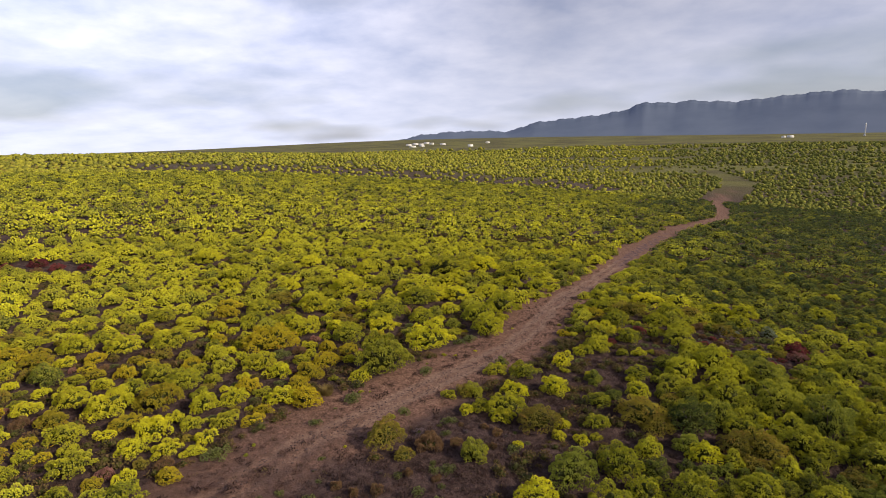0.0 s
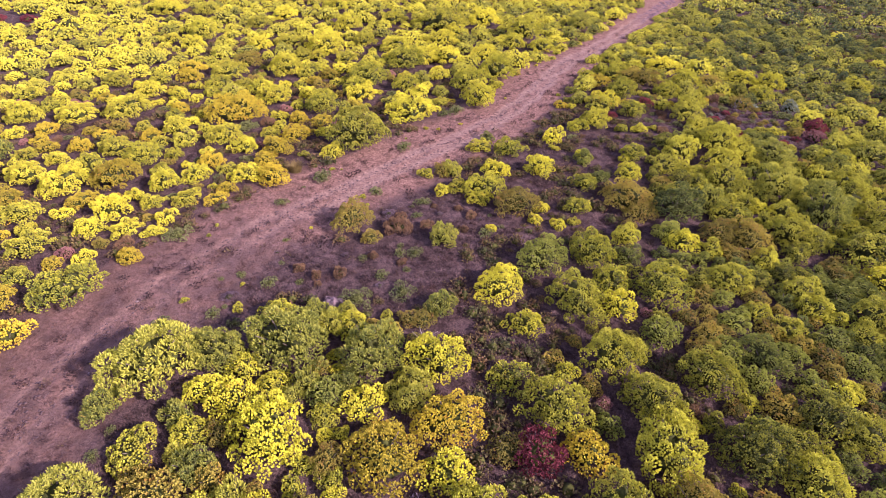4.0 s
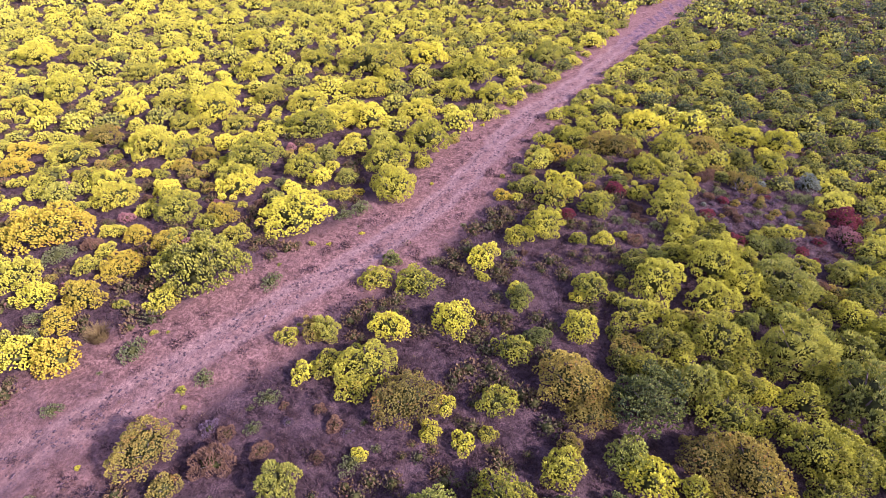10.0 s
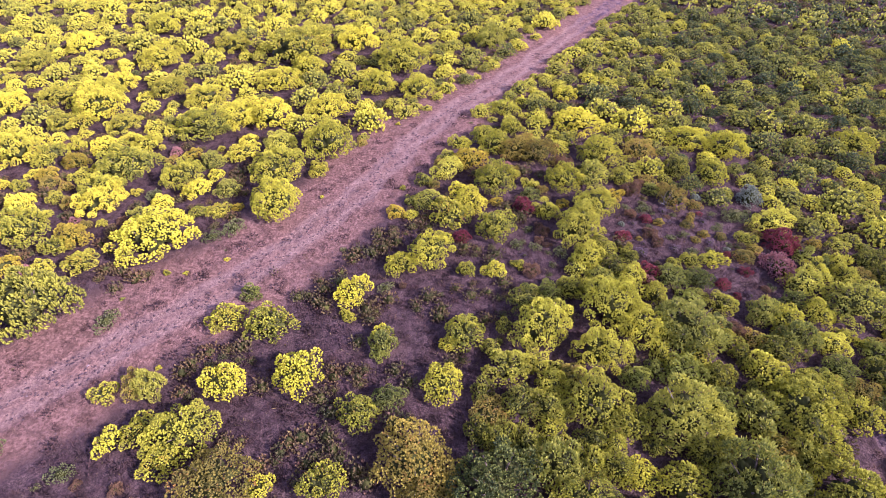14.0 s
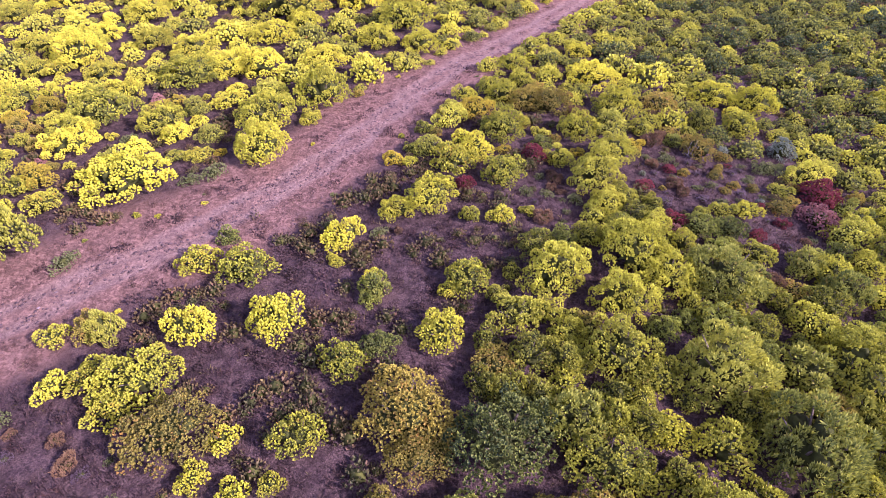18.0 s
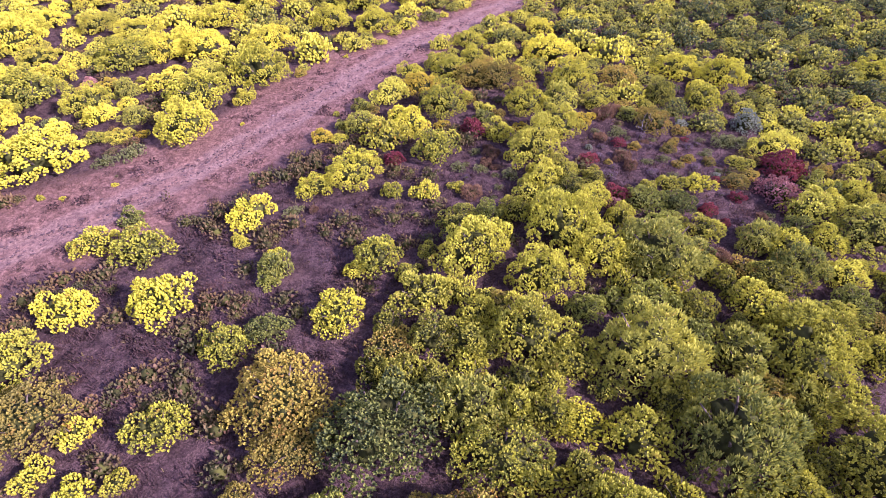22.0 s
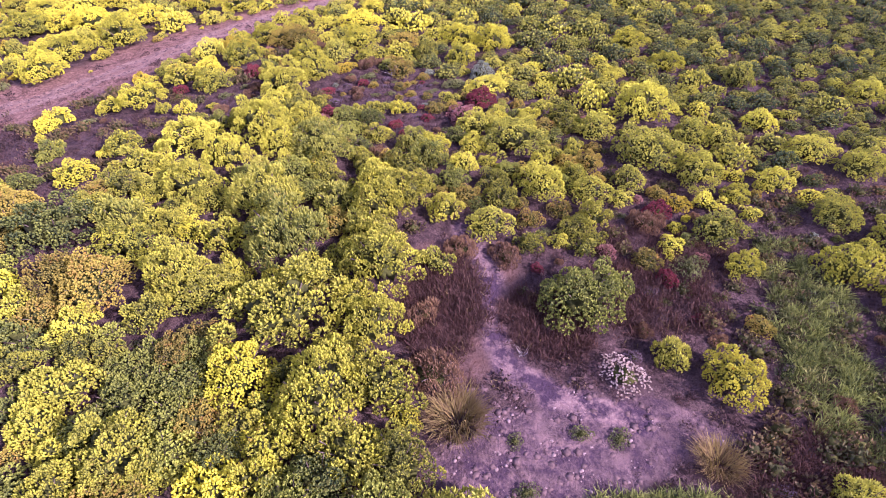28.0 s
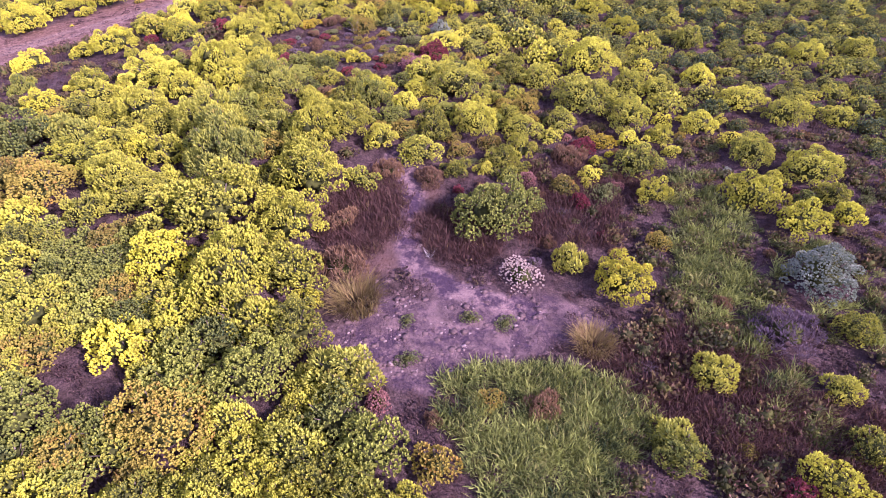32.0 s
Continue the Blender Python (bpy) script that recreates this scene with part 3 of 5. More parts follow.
def ground_height(x, y):
    """A long slope that falls to the east, with a low swell beside the track and a shallow hollow at the clearing, level far off."""
    h = -23.0 * np.tanh(x / 250) + 7.75 * np.tanh((y - 50) / 250)
    r = np.hypot(x - 20, y - 60)
    h = h * (1 - ease(420, 1500, r))
    h = h - 1.3 * np.exp(-(((x - 67) / 15) ** 2 + ((y - 46) / 15) ** 2))
    h = h + 1.8 * np.exp(-(((x - 33) / 20) ** 2 + ((y - 72) / 30) ** 2))
    az = np.degrees(np.arctan2(x, y))
    rim = 10 + 44 * np.exp(-((az + 2) / np.where(az > -2, 34.0, 24.0)) ** 2)      # the plain swells to the north
    return h + rim * ease(1000, 3600, r)


TRACK = [(-30, -60), (-25, -20), (-24, 8), (-23.6, 18), (-22.9, 27), (-20.0, 37), (-13.6, 47.2), (-8.0, 53.2), (-2.0, 60.2), (4.6, 67.2), (9.5, 73), (14.6, 81),
         (18.3, 89.3), (22.8, 97), (29, 105.6), (44.5, 131), (62, 158), (86, 191), (118, 222), (134, 252), (146, 281), (180, 335), (218, 391), (262, 475), (305, 608), (277, 679), (150, 712)]
BRANCH = [(52, 56.5), (54.1, 52.4), (53.6, 49.1), (55.2, 45.4), (58, 44), (62, 43.5)]


def line_distance(x, y, line):
    best = np.full(np.shape(x), 1e9)
    for (ax, ay), (bx, by) in zip(line, line[1:]):
        dx, dy = bx - ax, by - ay
        t = np.clip(((x - ax) * dx + (y - ay) * dy) / (dx * dx + dy * dy), 0, 1)
        best = np.minimum(best, np.hypot(x - ax - t * dx, y - ay - t * dy))
    return best


def blob(x, y, cx, cy, rx, ry, turn=0.0):
    c, s = math.cos(radians(turn)), math.sin(radians(turn))
    u, v = (x - cx) * c + (y - cy) * s, -(x - cx) * s + (y - cy) * c
    return np.hypot(u / rx, v / ry)


def wobble(x, y, k=1.0):
    return np.sin(x * 0.83 * k + 1.3 * np.sin(y * 0.61 * k)) * 0.5 + np.sin(y * 1.07 * k + 1.7 * np.sin(x * 0.47 * k)) * 0.5


def sand_cover(x, y):
    """1 on bare pale sand: the two wheel lines and crown of the track, and the clearing."""
    d = line_distance(x, y, TRACK) + 0.35 * wobble(x, y)
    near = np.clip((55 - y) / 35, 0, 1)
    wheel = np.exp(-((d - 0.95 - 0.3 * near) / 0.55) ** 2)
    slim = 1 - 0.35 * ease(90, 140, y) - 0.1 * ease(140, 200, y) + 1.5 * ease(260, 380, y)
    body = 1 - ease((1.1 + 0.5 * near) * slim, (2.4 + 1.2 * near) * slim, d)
    # southern stretch darkened by cutting back the sand
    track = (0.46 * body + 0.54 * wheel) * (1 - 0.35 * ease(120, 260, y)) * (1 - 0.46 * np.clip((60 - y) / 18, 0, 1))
    path = 1 - ease(0.5, 1.3, line_distance(x, y, BRANCH) + 0.2 * wobble(x, y, 2))
    w = 0.16 * wobble(x, y, 1.4)
    clear = np.maximum.reduce([1 - ease(0.75, 1.15, blob(x, y, 57.6, 40.6, 6.6, 3.6, 28) + w),
                               0.9 - 0.9 * ease(0.7, 1.15, blob(x, y, 64.0, 43.0, 4.2, 1.9, -12) + w),
                               0.5 - 0.5 * ease(0.2, 1.3, blob(x, y, 9.0, 48.5, 5.5, 3.2, 20) + 2 * w),
                               0.5 - 0.5 * ease(0.2, 1.3, blob(x, y, 19.0, 61.8, 4.2, 2.2, 0) + 2 * w)])
    return np.maximum.reduce([track, path, clear * 0.70])


def verge_cover(x, y):
    """1 on the rusty grass strip beside the track."""
    d = line_distance(x, y, TRACK) + 0.9 * wobble(x, y, 0.5)
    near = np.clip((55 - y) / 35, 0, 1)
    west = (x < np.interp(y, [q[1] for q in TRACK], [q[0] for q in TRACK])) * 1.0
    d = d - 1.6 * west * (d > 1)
    # verge cut back below y 60 as well
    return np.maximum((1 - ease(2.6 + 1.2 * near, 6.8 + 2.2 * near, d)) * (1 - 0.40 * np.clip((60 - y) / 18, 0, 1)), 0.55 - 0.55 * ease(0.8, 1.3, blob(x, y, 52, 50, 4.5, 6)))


def steps(lo, a, b, hi, fine, grow):
    mid = list(np.arange(a, b + fine / 2, fine))
    out, s, left, right = mid, fine, [], []
    v = a
    while v > lo:
        s *= grow
        v -= s
        left.append(v)
    s, v = fine, b
    while v < hi:
        s *= grow
        v += s
        right.append(v)
    return np.array(left[::-1] + mid + right)


gx = steps(-4300, -55, 95, 4300, 0.48, 1.12)
gy = steps(-1200, 12, 128, 4700, 0.48, 1.12)
GX, GY = np.meshgrid(gx, gy)
GZ = ground_height(GX, GY)
# wheel lines pressed in, uneven soil
td = line_distance(GX, GY, TRACK)
GZ = GZ - 0.10 * np.exp(-((td - 0.85) / 0.4) ** 2) + 0.05 * wobble(GX, GY, 2.3) + 0.03 * wobble(GX, GY, 5.1)
nxg, nyg = len(gx), len(gy)
gi = np.arange(nxg * nyg).reshape(nyg, nxg)
gq = np.stack([gi[:-1, :-1], gi[:-1, 1:], gi[1:, 1:], gi[1:, :-1]], -1).reshape(-1, 4)
ground_me = mesh_of("ground", np.stack([GX, GY, GZ], -1).reshape(-1, 3), [gq], ground_material(), smooth=True)
cover = np.ones((nyg * nxg, 4), dtype=np.float32)
far_off = ease(290, 560, np.hypot(GX, GY))
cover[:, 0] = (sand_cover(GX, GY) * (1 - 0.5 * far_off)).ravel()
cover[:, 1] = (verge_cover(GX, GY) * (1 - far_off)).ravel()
cover[:, 2] = far_off.ravel()
cover[:, 3] = ease(40, 48, GX).ravel()
layer = ground_me.color_attributes.new("cover", "FLOAT_COLOR", "POINT")
layer.data.foreach_set("color", cover.ravel())
tagged(new("ground", ground_me), "dark sandy heath soil with a pale pink dirt track", "ground", kind="structure")


# ---------------------------------------------------------------- mountains and far buildings
RANGE = [(-14, -0.6), (-9, -0.1), (-4, 0.40), (-2.6, 0.80), (1.3, 1.12), (4.8, 1.1), (7.2, 0.95), (9.8, 1.78), (13, 2.06), (16.3, 2.32), (18.7, 2.68), (20.5, 3.36),
         (23, 3.16), (24.3, 3.32), (28.3, 2.97), (31.4, 3.2), (33.5, 3.35), (36.2, 3.47), (39.1, 3.12), (44, 2.9), (50, 3.2), (58, 2.4), (66, 1.0), (72, -0.3)]
# aerial haze is painted into the blue base colour of the range
mountain_mat = plain_material("mountain_haze_blue", (0.100, 0.132, 0.208), (0.125, 0.158, 0.236), 0.004, bump=0.0)


def mountain_range():
    """A long rocky range: a crest of peaks and saddles, with spurs and gullies that run down to the plain."""
    az = np.arange(-14, 72, 0.16)
    crest = np.interp(az, [a for a, e in RANGE], [e for a, e in RANGE])
    crest = np.convolve(np.pad(crest, 1, "edge"), np.ones(3) / 3, "valid")
    rough = 0.045 * np.sin(az * 2.6) + 0.035 * np.sin(az * 6.1 + 1) + 0.02 * np.sin(az * 13.3 + 2)
    rows = []
    dist = 4350.0
    for k, f in enumerate((0.0, 0.2, 0.42, 0.62, 0.8, 0.92, 1.0)):
        spur = (np.sin(az * 0.9 + 3 * f) + 0.4 * np.sin(az * 2.3 + 1.2 + 2 * f)) * 5 * math.sin(math.pi * f)
        d = dist - 750 * (1 - f) + spur
        z = 5 + (29 + dist * np.tan(np.radians(np.maximum(crest + rough * max(0.0, f - 0.8) * 5, -0.3))) - 5) * (f ** 1.25)
        rows.append(np.stack([d * np.sin(np.radians(az)), d * np.cos(np.radians(az)), z], 1))
    back = rows[-1] * np.array([1.07, 1.07, 0.0])
    rows.append(back)
    v = np.concatenate(rows)
    n = len(az)
    i = np.arange(len(rows) * n).reshape(len(rows), n)
    q = np.stack([i[:-1, :-1], i[:-1, 1:], i[1:, 1:], i[1:, :-1]], -1).reshape(-1, 4)
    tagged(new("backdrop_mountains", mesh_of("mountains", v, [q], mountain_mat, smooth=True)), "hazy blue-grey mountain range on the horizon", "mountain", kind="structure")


mountain_range()

WHITE_WALL = plain_material("white_wall", (0.78, 0.77, 0.75), (0.86, 0.85, 0.83), 0.5)
ROOF = plain_material("pale_roof", (0.55, 0.54, 0.54), (0.70, 0.69, 0.68), 0.5)
PANE = plain_material("window_dark", (0.04, 0.045, 0.05), (0.06, 0.065, 0.07), 1.0, rough=0.2, shine=0.5)
MAST = plain_material("mast_steel", (0.55, 0.56, 0.58), (0.68, 0.69, 0.70), 1.0)


def box(w, d, h, z0=0.0, cx=0.0, cy=0.0):
    v = np.array([(cx + a * w / 2, cy + b * d / 2, z0 + c * h) for c in (0, 1) for a, b in ((-1, -1), (1, -1), (1, 1), (-1, 1))])
    q = np.array([(0, 3, 2, 1), (4, 5, 6, 7), (0, 1, 5, 4), (1, 2, 6, 5), (2, 3, 7, 6), (3, 0, 4, 7)])
    return v, q


def far_house(x, y, turn, w, d, h):
    root = new("house")
    root.matrix_world = pose(x, y, ground_at(x, y) - 0.1, 0, 0, turn)
    tagged(root, "small white house far off on the plain", "house", "white houses on the plain")
    v, q = box(w, d, h)
    new("wall", mesh_of("house_wall", v, [q], WHITE_WALL)).parent = root
    rv = np.array([(-w / 2 - .4, -d / 2 - .4, h), (w / 2 + .4, -d / 2 - .4, h), (w / 2 + .4, d / 2 + .4, h), (-w / 2 - .4, d / 2 + .4, h), (-w / 2 - .4, 0, h + d * .32), (w / 2 + .4, 0, h + d * .32)])
    new("roof", mesh_of("house_roof", rv, [np.array([(0, 1, 5, 4), (2, 3, 4, 5), (0, 3, 2, 1)]), np.array([(1, 2, 5), (3, 0, 4)])], ROOF)).parent = root
    for i in (-1, 0, 1):
        v, q = box(1.4, 0.12, 1.5, 1.0, i * w * 0.3, -d / 2 - 0.03)
        new("window" if i else "door", mesh_of("house_opening", v, [q], PANE)).parent = root


rng = np.random.default_rng(41)
for k, (az, dist) in enumerate(((-3.3, 2150), (-2.6, 2240), (-2.0, 2170), (-1.4, 2290), (-0.9, 2210), (-2.9, 1960), (-1.9, 1990), (0.3, 2150), (3.2, 1900), (5.0, 2250), (-13.0, 1500), (32.4, 2350), (32.9, 2360))):
    far_house(dist * math.sin(radians(az)), dist * math.cos(radians(az)), float(rng.uniform(-25, 25)), float(rng.uniform(13, 24)), 9.0, float(rng.uniform(3.5, 6)))
mast = new("radio_mast")
mast.matrix_world = pose(2500 * math.sin(radians(38.1)), 2500 * math.cos(radians(38.1)), ground_at(2500 * math.sin(radians(38.1)), 2500 * math.cos(radians(38.1))))
tagged(mast, "slender pale radio mast far off on the plain", "mast")
for part_name, args in (("shaft", (2.2, 2.2, 46)), ("base", (6, 6, 4)), ("antenna", (4.2, 4.2, 3, 40))):
    v, q = box(*args)
    new(part_name, mesh_of("mast_" + part_name, v, [q], MAST)).parent = mast


# ---------------------------------------------------------------- the shrubs that stand out: x, y, half width
PLANTS = []
PLANTS.append(('T', [
    (52.7, 41.8, 2.13), (65.3, 41.2, 1.67),
]))  # tussock, east
PLANTS.append(('T', [
    (-13.8, 56.7, 1.23),
]))  # tussock, west
PLANTS.append(('b', [
    (55, 54.1, 1.3), (52, 54.2, 1.3), (51.2, 44.2, 1.75), (50.2, 48.2, 1.16), (65, 59, 1.63), (62.6, 36.9, 0.97),
]))  # dry, east
PLANTS.append(('b', [
    (40.4, 81, 1.19), (34.3, 85, 1.33), (-1.9, 47.1, 1.47),
]))  # dry, middle
PLANTS.append(('d', [
    (23.8, 47.9, 1.69), (18.2, 60.9, 0.74), (7.4, 66.5, 0.97), (19.2, 57.4, 1.27), (25.9, 51.7, 2.79), (30.7, 66.4, 1.31),
]))  # milkwood, middle
PLANTS.append(('d', [
    (46.8, 37.6, 1.72), (37, 34.6, 1.47), (44, 32.6, 1.36),
    (11.2, 43.3, 2.67), (26.5, 33.2, 2.14), (-5.1, 28.2, 1.49),
]))  # milkwood, south
PLANTS.append(('e', [
    (79.1, 43.5, 1.37), (77.3, 55, 1.9), (79.6, 52.4, 1.79), (82.7, 53.5, 1.21), (50.7, 57.9, 1.7), (50.2, 38.9, 2.24),
    (82.5, 55.7, 1.27), (70.7, 55.1, 1.3), (74.2, 34.6, 1.34), (76.5, 36.3, 1.14),
]))  # green, east
PLANTS.append(('e', [
    (46.1, 85.6, 1.87),
]))  # green, far
PLANTS.append(('e', [
    (32.7, 50.4, 1.12), (34.6, 50.7, 1.2), (36.9, 52.3, 1.76), (32.7, 57.3, 2.18), (34.7, 56.2, 1.65), (41.7, 60, 1.37),
    (33.6, 61.1, 2.23), (37, 63.8, 2.17), (29.8, 63.1, 2.62), (27.1, 59.8, 1.81), (25.5, 58, 1.22), (29.4, 57.1, 1.44),
    (27.7, 57, 1.52), (30.2, 56.5, 1.01), (32, 54.9, 1.04), (34.2, 74.2, 2.45), (36.2, 77.7, 2.35), (35.9, 72, 1.42),
    (36.2, 69.6, 1.36), (39.8, 83.1, 1.39), (45.4, 60.6, 1.67), (44.3, 66.9, 1.29), (39, 67.1, 1.29), (28.7, 54, 0.94),
    (38.9, 54.4, 1.41), (47.4, 58.5, 2.37), (47.2, 51.4, 2.99), (42.8, 46.7, 3.44), (47.6, 46.4, 2.28), (35.8, 48.5, 2.44),
]))  # green, middle
PLANTS.append(('e', [
    (35.1, 65.1, 2.69), (42.5, 67.6, 0.93), (19.7, 47.3, 1.76), (37.3, 47.6, 2.32), (46, 57, 2.65),
]))  # green, middle
PLANTS.append(('e', [
    (35.1, 45.9, 1.59), (37.7, 37.8, 2.23), (33.4, 40.9, 1.71), (34.5, 37.8, 1.05), (39.4, 37, 1.28), (42.6, 29.9, 1.29), (48, 39.1, 1.87), (4.7, 20.9, 1.98),
    (10.2, 27.9, 2.55), (13.4, 38.2, 2.6), (27.2, 41.6, 2.17), (14.9, 32.3, 2.54), (16.9, 28.8, 2.5), (21.8, 31.2, 2.31),
    (16.9, 25.1, 2.73), (22.5, 25.2, 2.6), (13.1, 21.3, 2.4), (25.4, 23.4, 2.3), (28.5, 28, 2.59), (30.8, 26.9, 2.08),
]))  # green, south
PLANTS.append(('l', [
    (52.9, 77.8, 2.13), (82.2, 58.4, 2.42), (78.7, 60.6, 2.09), (70, 58.5, 1.72),
    (72.9, 60.9, 0.96), (75.8, 64.6, 1.51), (80.5, 69.5, 2.15), (83.5, 67.2, 2.31), (77.9, 74.3, 1.75), (79.1, 84, 1.99),
    (67.8, 75.4, 3.27), (66.6, 67.6, 2.93), (70.1, 65, 2.29), (71.1, 71.4, 1.97), (61.4, 62.1, 1.73), (57.5, 61.9, 2.24),
    (64.5, 63.7, 1.54), (53.9, 56.8, 1.79), (50.6, 52.6, 1.19), (51.6, 63.8, 1.44), (52.3, 69.9, 1.9), (55.7, 67.6, 2.76),
    (73.6, 71.1, 1.69), (90.2, 81.1, 2.19), (87.7, 67.4, 1.54), (96.2, 83.4, 1.92), (62.8, 71.4, 2),
]))  # light conebush, east
PLANTS.append(('g', [
    (9.7, 87.5, 3.34), (49.9, 85.4, 2.05), (38.5, 87, 2.61), (29.1, 96.7, 1.9), (29.6, 92, 1.55), (26.3, 90.1, 1.68),
    (49.4, 92, 2.49), (53.3, 90.5, 2.6), (69.4, 93.8, 2.64), (72.3, 87.2, 2.09), (-20.2, 117.7, 3.03), (-38, 96.5, 3.07),
    (16, 109.1, 4.49), (13.4, 102, 2.53), (18.3, 101.7, 2.61), (27.5, 88.3, 2.16), (-18.4, 96.6, 2.64),
]))  # conebush, far
PLANTS.append(('g', [
    (15.5, 66.5, 1.64), (15.1, 64.6, 0.49), (18.1, 62.7, 1.07), (9.8, 63.3, 1.99), (12.9, 59.1, 1.95), (8, 58.2, 1.68),
    (22.7, 58.5, 1.86), (17.3, 56.3, 1.66), (15.9, 51.8, 1.49), (13.4, 48.9, 1.1), (31.1, 51.2, 2.13), (34.6, 52.9, 1.36),
    (24.2, 62.7, 1.76), (21.4, 71, 2.29), (19, 69.6, 1.64), (27.3, 81.1, 2.36), (27, 74.2, 1.99), (24.4, 69, 1.11),
    (26.5, 68.9, 1.16), (28.5, 69.9, 0.69), (45.5, 71.9, 1.24), (48.1, 60.1, 1.3), (48.9, 65.7, 1.79), (-5.9, 52.3, 0.46),
    (15.5, 64.3, 0.57), (2, 54, 1.12), (24.8, 46.7, 1.93), (6.9, 48, 0.66),
]))  # conebush, middle
PLANTS.append(('g', [
    (44.3, 39.3, 1.77), (2.4, 31.4, 2.43), (3.1, 23.1, 1.67), (7.3, 30.4, 1.77), (7.2, 39.5, 2.32),
    (8.9, 35.3, 1.68), (15.8, 44.4, 2.58), (16.8, 37.9, 1.76), (21.1, 40.3, 2.93), (28.2, 38, 1.49), (-2.2, 20.4, 1.05),
]))  # conebush, south
PLANTS.append(('g', [
    (-2.4, 72, 3.55), (-10.3, 78.4, 2.22), (-9.3, 82.1, 3.36), (-3.7, 81.5, 2.32), (-1.5, 79.3, 1.5), (6.7, 77.3, 3.08),
    (5.5, 82.9, 3.38), (-13.9, 72.4, 2.33), (-18.2, 83.7, 1.88), (-13.6, 59.9, 0.67), (-10.3, 70.8, 1.44), (-26.3, 36, 2.84),
    (-28.6, 43.8, 1.64),
]))  # conebush, west
PLANTS.append(('h', [
    (75.4, 42.9, 1.93),
]))  # heather, east
PLANTS.append(('h', [
    (1.7, 20.8, 1.23), (-6.2, 36.7, 0.98),
]))  # heather, south
PLANTS.append(('k', [
    (52.4, 81.7, 1.51), (78.7, 47.3, 2.28),
]))  # silver, east
PLANTS.append(('m', [
    (51, 71.8, 1.79),
]))  # rose, east
PLANTS.append(('o', [
    (70.2, 50.3, 0.9), (64.4, 55.1, 1.11), (58.1, 33.1, 1.19),
    (60.2, 36.8, 0.71),
]))  # olive, east
PLANTS.append(('o', [
    (43.1, 88.8, 1.92), (31.8, 86.2, 2.45), (29.9, 87.1, 2.15), (-27.5, 85.2, 2.1),
]))  # olive, far
PLANTS.append(('o', [
    (28.7, 47.9, 2.06), (20.3, 48.8, 1.02), (21.1, 53.1, 2.68), (9.7, 51.6, 2.39), (2.1, 58, 1.3),
    (25.7, 56.5, 1.36), (44.3, 80.1, 1.67), (31.1, 47.3, 2.64), (-6.1, 47.5, 2.14), (22.1, 51.2, 2.11),
]))  # olive, middle
PLANTS.append(('o', [
    (46.7, 33.2, 2.22), (-4.2, 45.4, 1.11), (6.9, 24.9, 1.32),
    (17.6, 21.6, 2.15), (-4.6, 20, 1.64), (-10.4, 21.8, 1.09),
]))  # olive, south
PLANTS.append(('a', [
    (-23.2, 67.9, 3.4), (-15.4, 64, 2.07), (-16.7, 60.2, 1.93), (-17.3, 57.8, 1.39), (-15.4, 54.2, 1.94),
    (-9.6, 71.9, 1.77), (-34.5, 81.9, 2.02), (-16.1, 68.4, 1.67), (-30.3, 51.9, 2.48), (-38.2, 47.3, 1.74), (-23.7, 40.5, 1.26),
    (-27.8, 31.2, 1.75), (-30.7, 34.7, 1.41),
]))  # amber, west
PLANTS.append(('p', [
    (64.4, 47.6, 1.25), (53.2, 36.7, 1.86), (68.3, 36.1, 1.13), (68.3, 35.2, 1.27),
]))  # feathery, east
PLANTS.append(('p', [
    (28.2, 118.4, 2.62),
]))  # feathery, far
PLANTS.append(('p', [
    (29.6, 53.2, 1.83), (41, 52.3, 3.01), (38.2, 56.4, 2.69), (40.5, 63.6, 2.8), (47.4, 66.2, 1.75), (48.8, 63.8, 1.77),
    (43, 57, 2.04), (45.5, 54.9, 1.59), (3.1, 57.8, 1.33), (18.3, 61.8, 1.15),
]))  # feathery, middle
PLANTS.append(('p', [
    (2.5, 45.8, 1.67), (-8.4, 32, 3.03), (-13.2, 31.1, 2.16), (-2.3, 31.7, 2.56), (2.3, 36.9, 1.58),
]))  # feathery, south
PLANTS.append(('p', [
    (-16.8, 29.3, 3.19), (-17.7, 19.4, 2.7), (-18.6, 26, 1.3),
]))  # feathery, west
PLANTS.append(('r', [
    (52.5, 75, 1.79), (66.1, 60.5, 1.08), (65.5, 53.7, 0.85), (72.7, 33.9, 0.84),
]))  # crimson, east
PLANTS.append(('r', [
    (29.7, 77.3, 1.12), (38.1, 74.1, 0.79), (39.4, 70, 1.11), (24, 73.1, 0.87),
]))  # crimson, middle
PLANTS.append(('r', [
    (8.8, 24.6, 1.92),
]))  # crimson, south
PLANTS.append(('s', [
    (60.7, 42, 0.7), (56, 38.6, 0.64), (55.5, 41.1, 0.49), (67.2, 55, 1.3), (71.5, 37.4, 0.96), (74.1, 39.3, 0.86),
    (67, 37.5, 0.84),
]))  # low, east
PLANTS.append(('s', [
    (49.8, 78.5, 1.44), (-4.7, 53.3, 0.89), (6.5, 47.4, 0.86),
]))  # low, middle
PLANTS.append(('s', [
    (-1.4, 43.6, 0.72), (-4.4, 37.4, 1.48), (-0.8, 38.5, 1.26),
]))  # low, south
PLANTS.append(('s', [
    (3.6, 74.3, 1.25), (2, 73.1, 1.01), (-10.6, 55.4, 1.21), (-21.6, 65.3, 1.69), (-13.6, 50.3, 0.75), (-2.6, 63.4, 1.15),
    (-21.2, 43.9, 1.37),
]))  # low, west
PLANTS.append(('w', [
    (61.5, 45.7, 1.35),
]))  # seed head, east
PLANTS.append(('y', [
    (54.4, 64.4, 0.73), (50.2, 41.4, 0.93),
]))  # golden, east
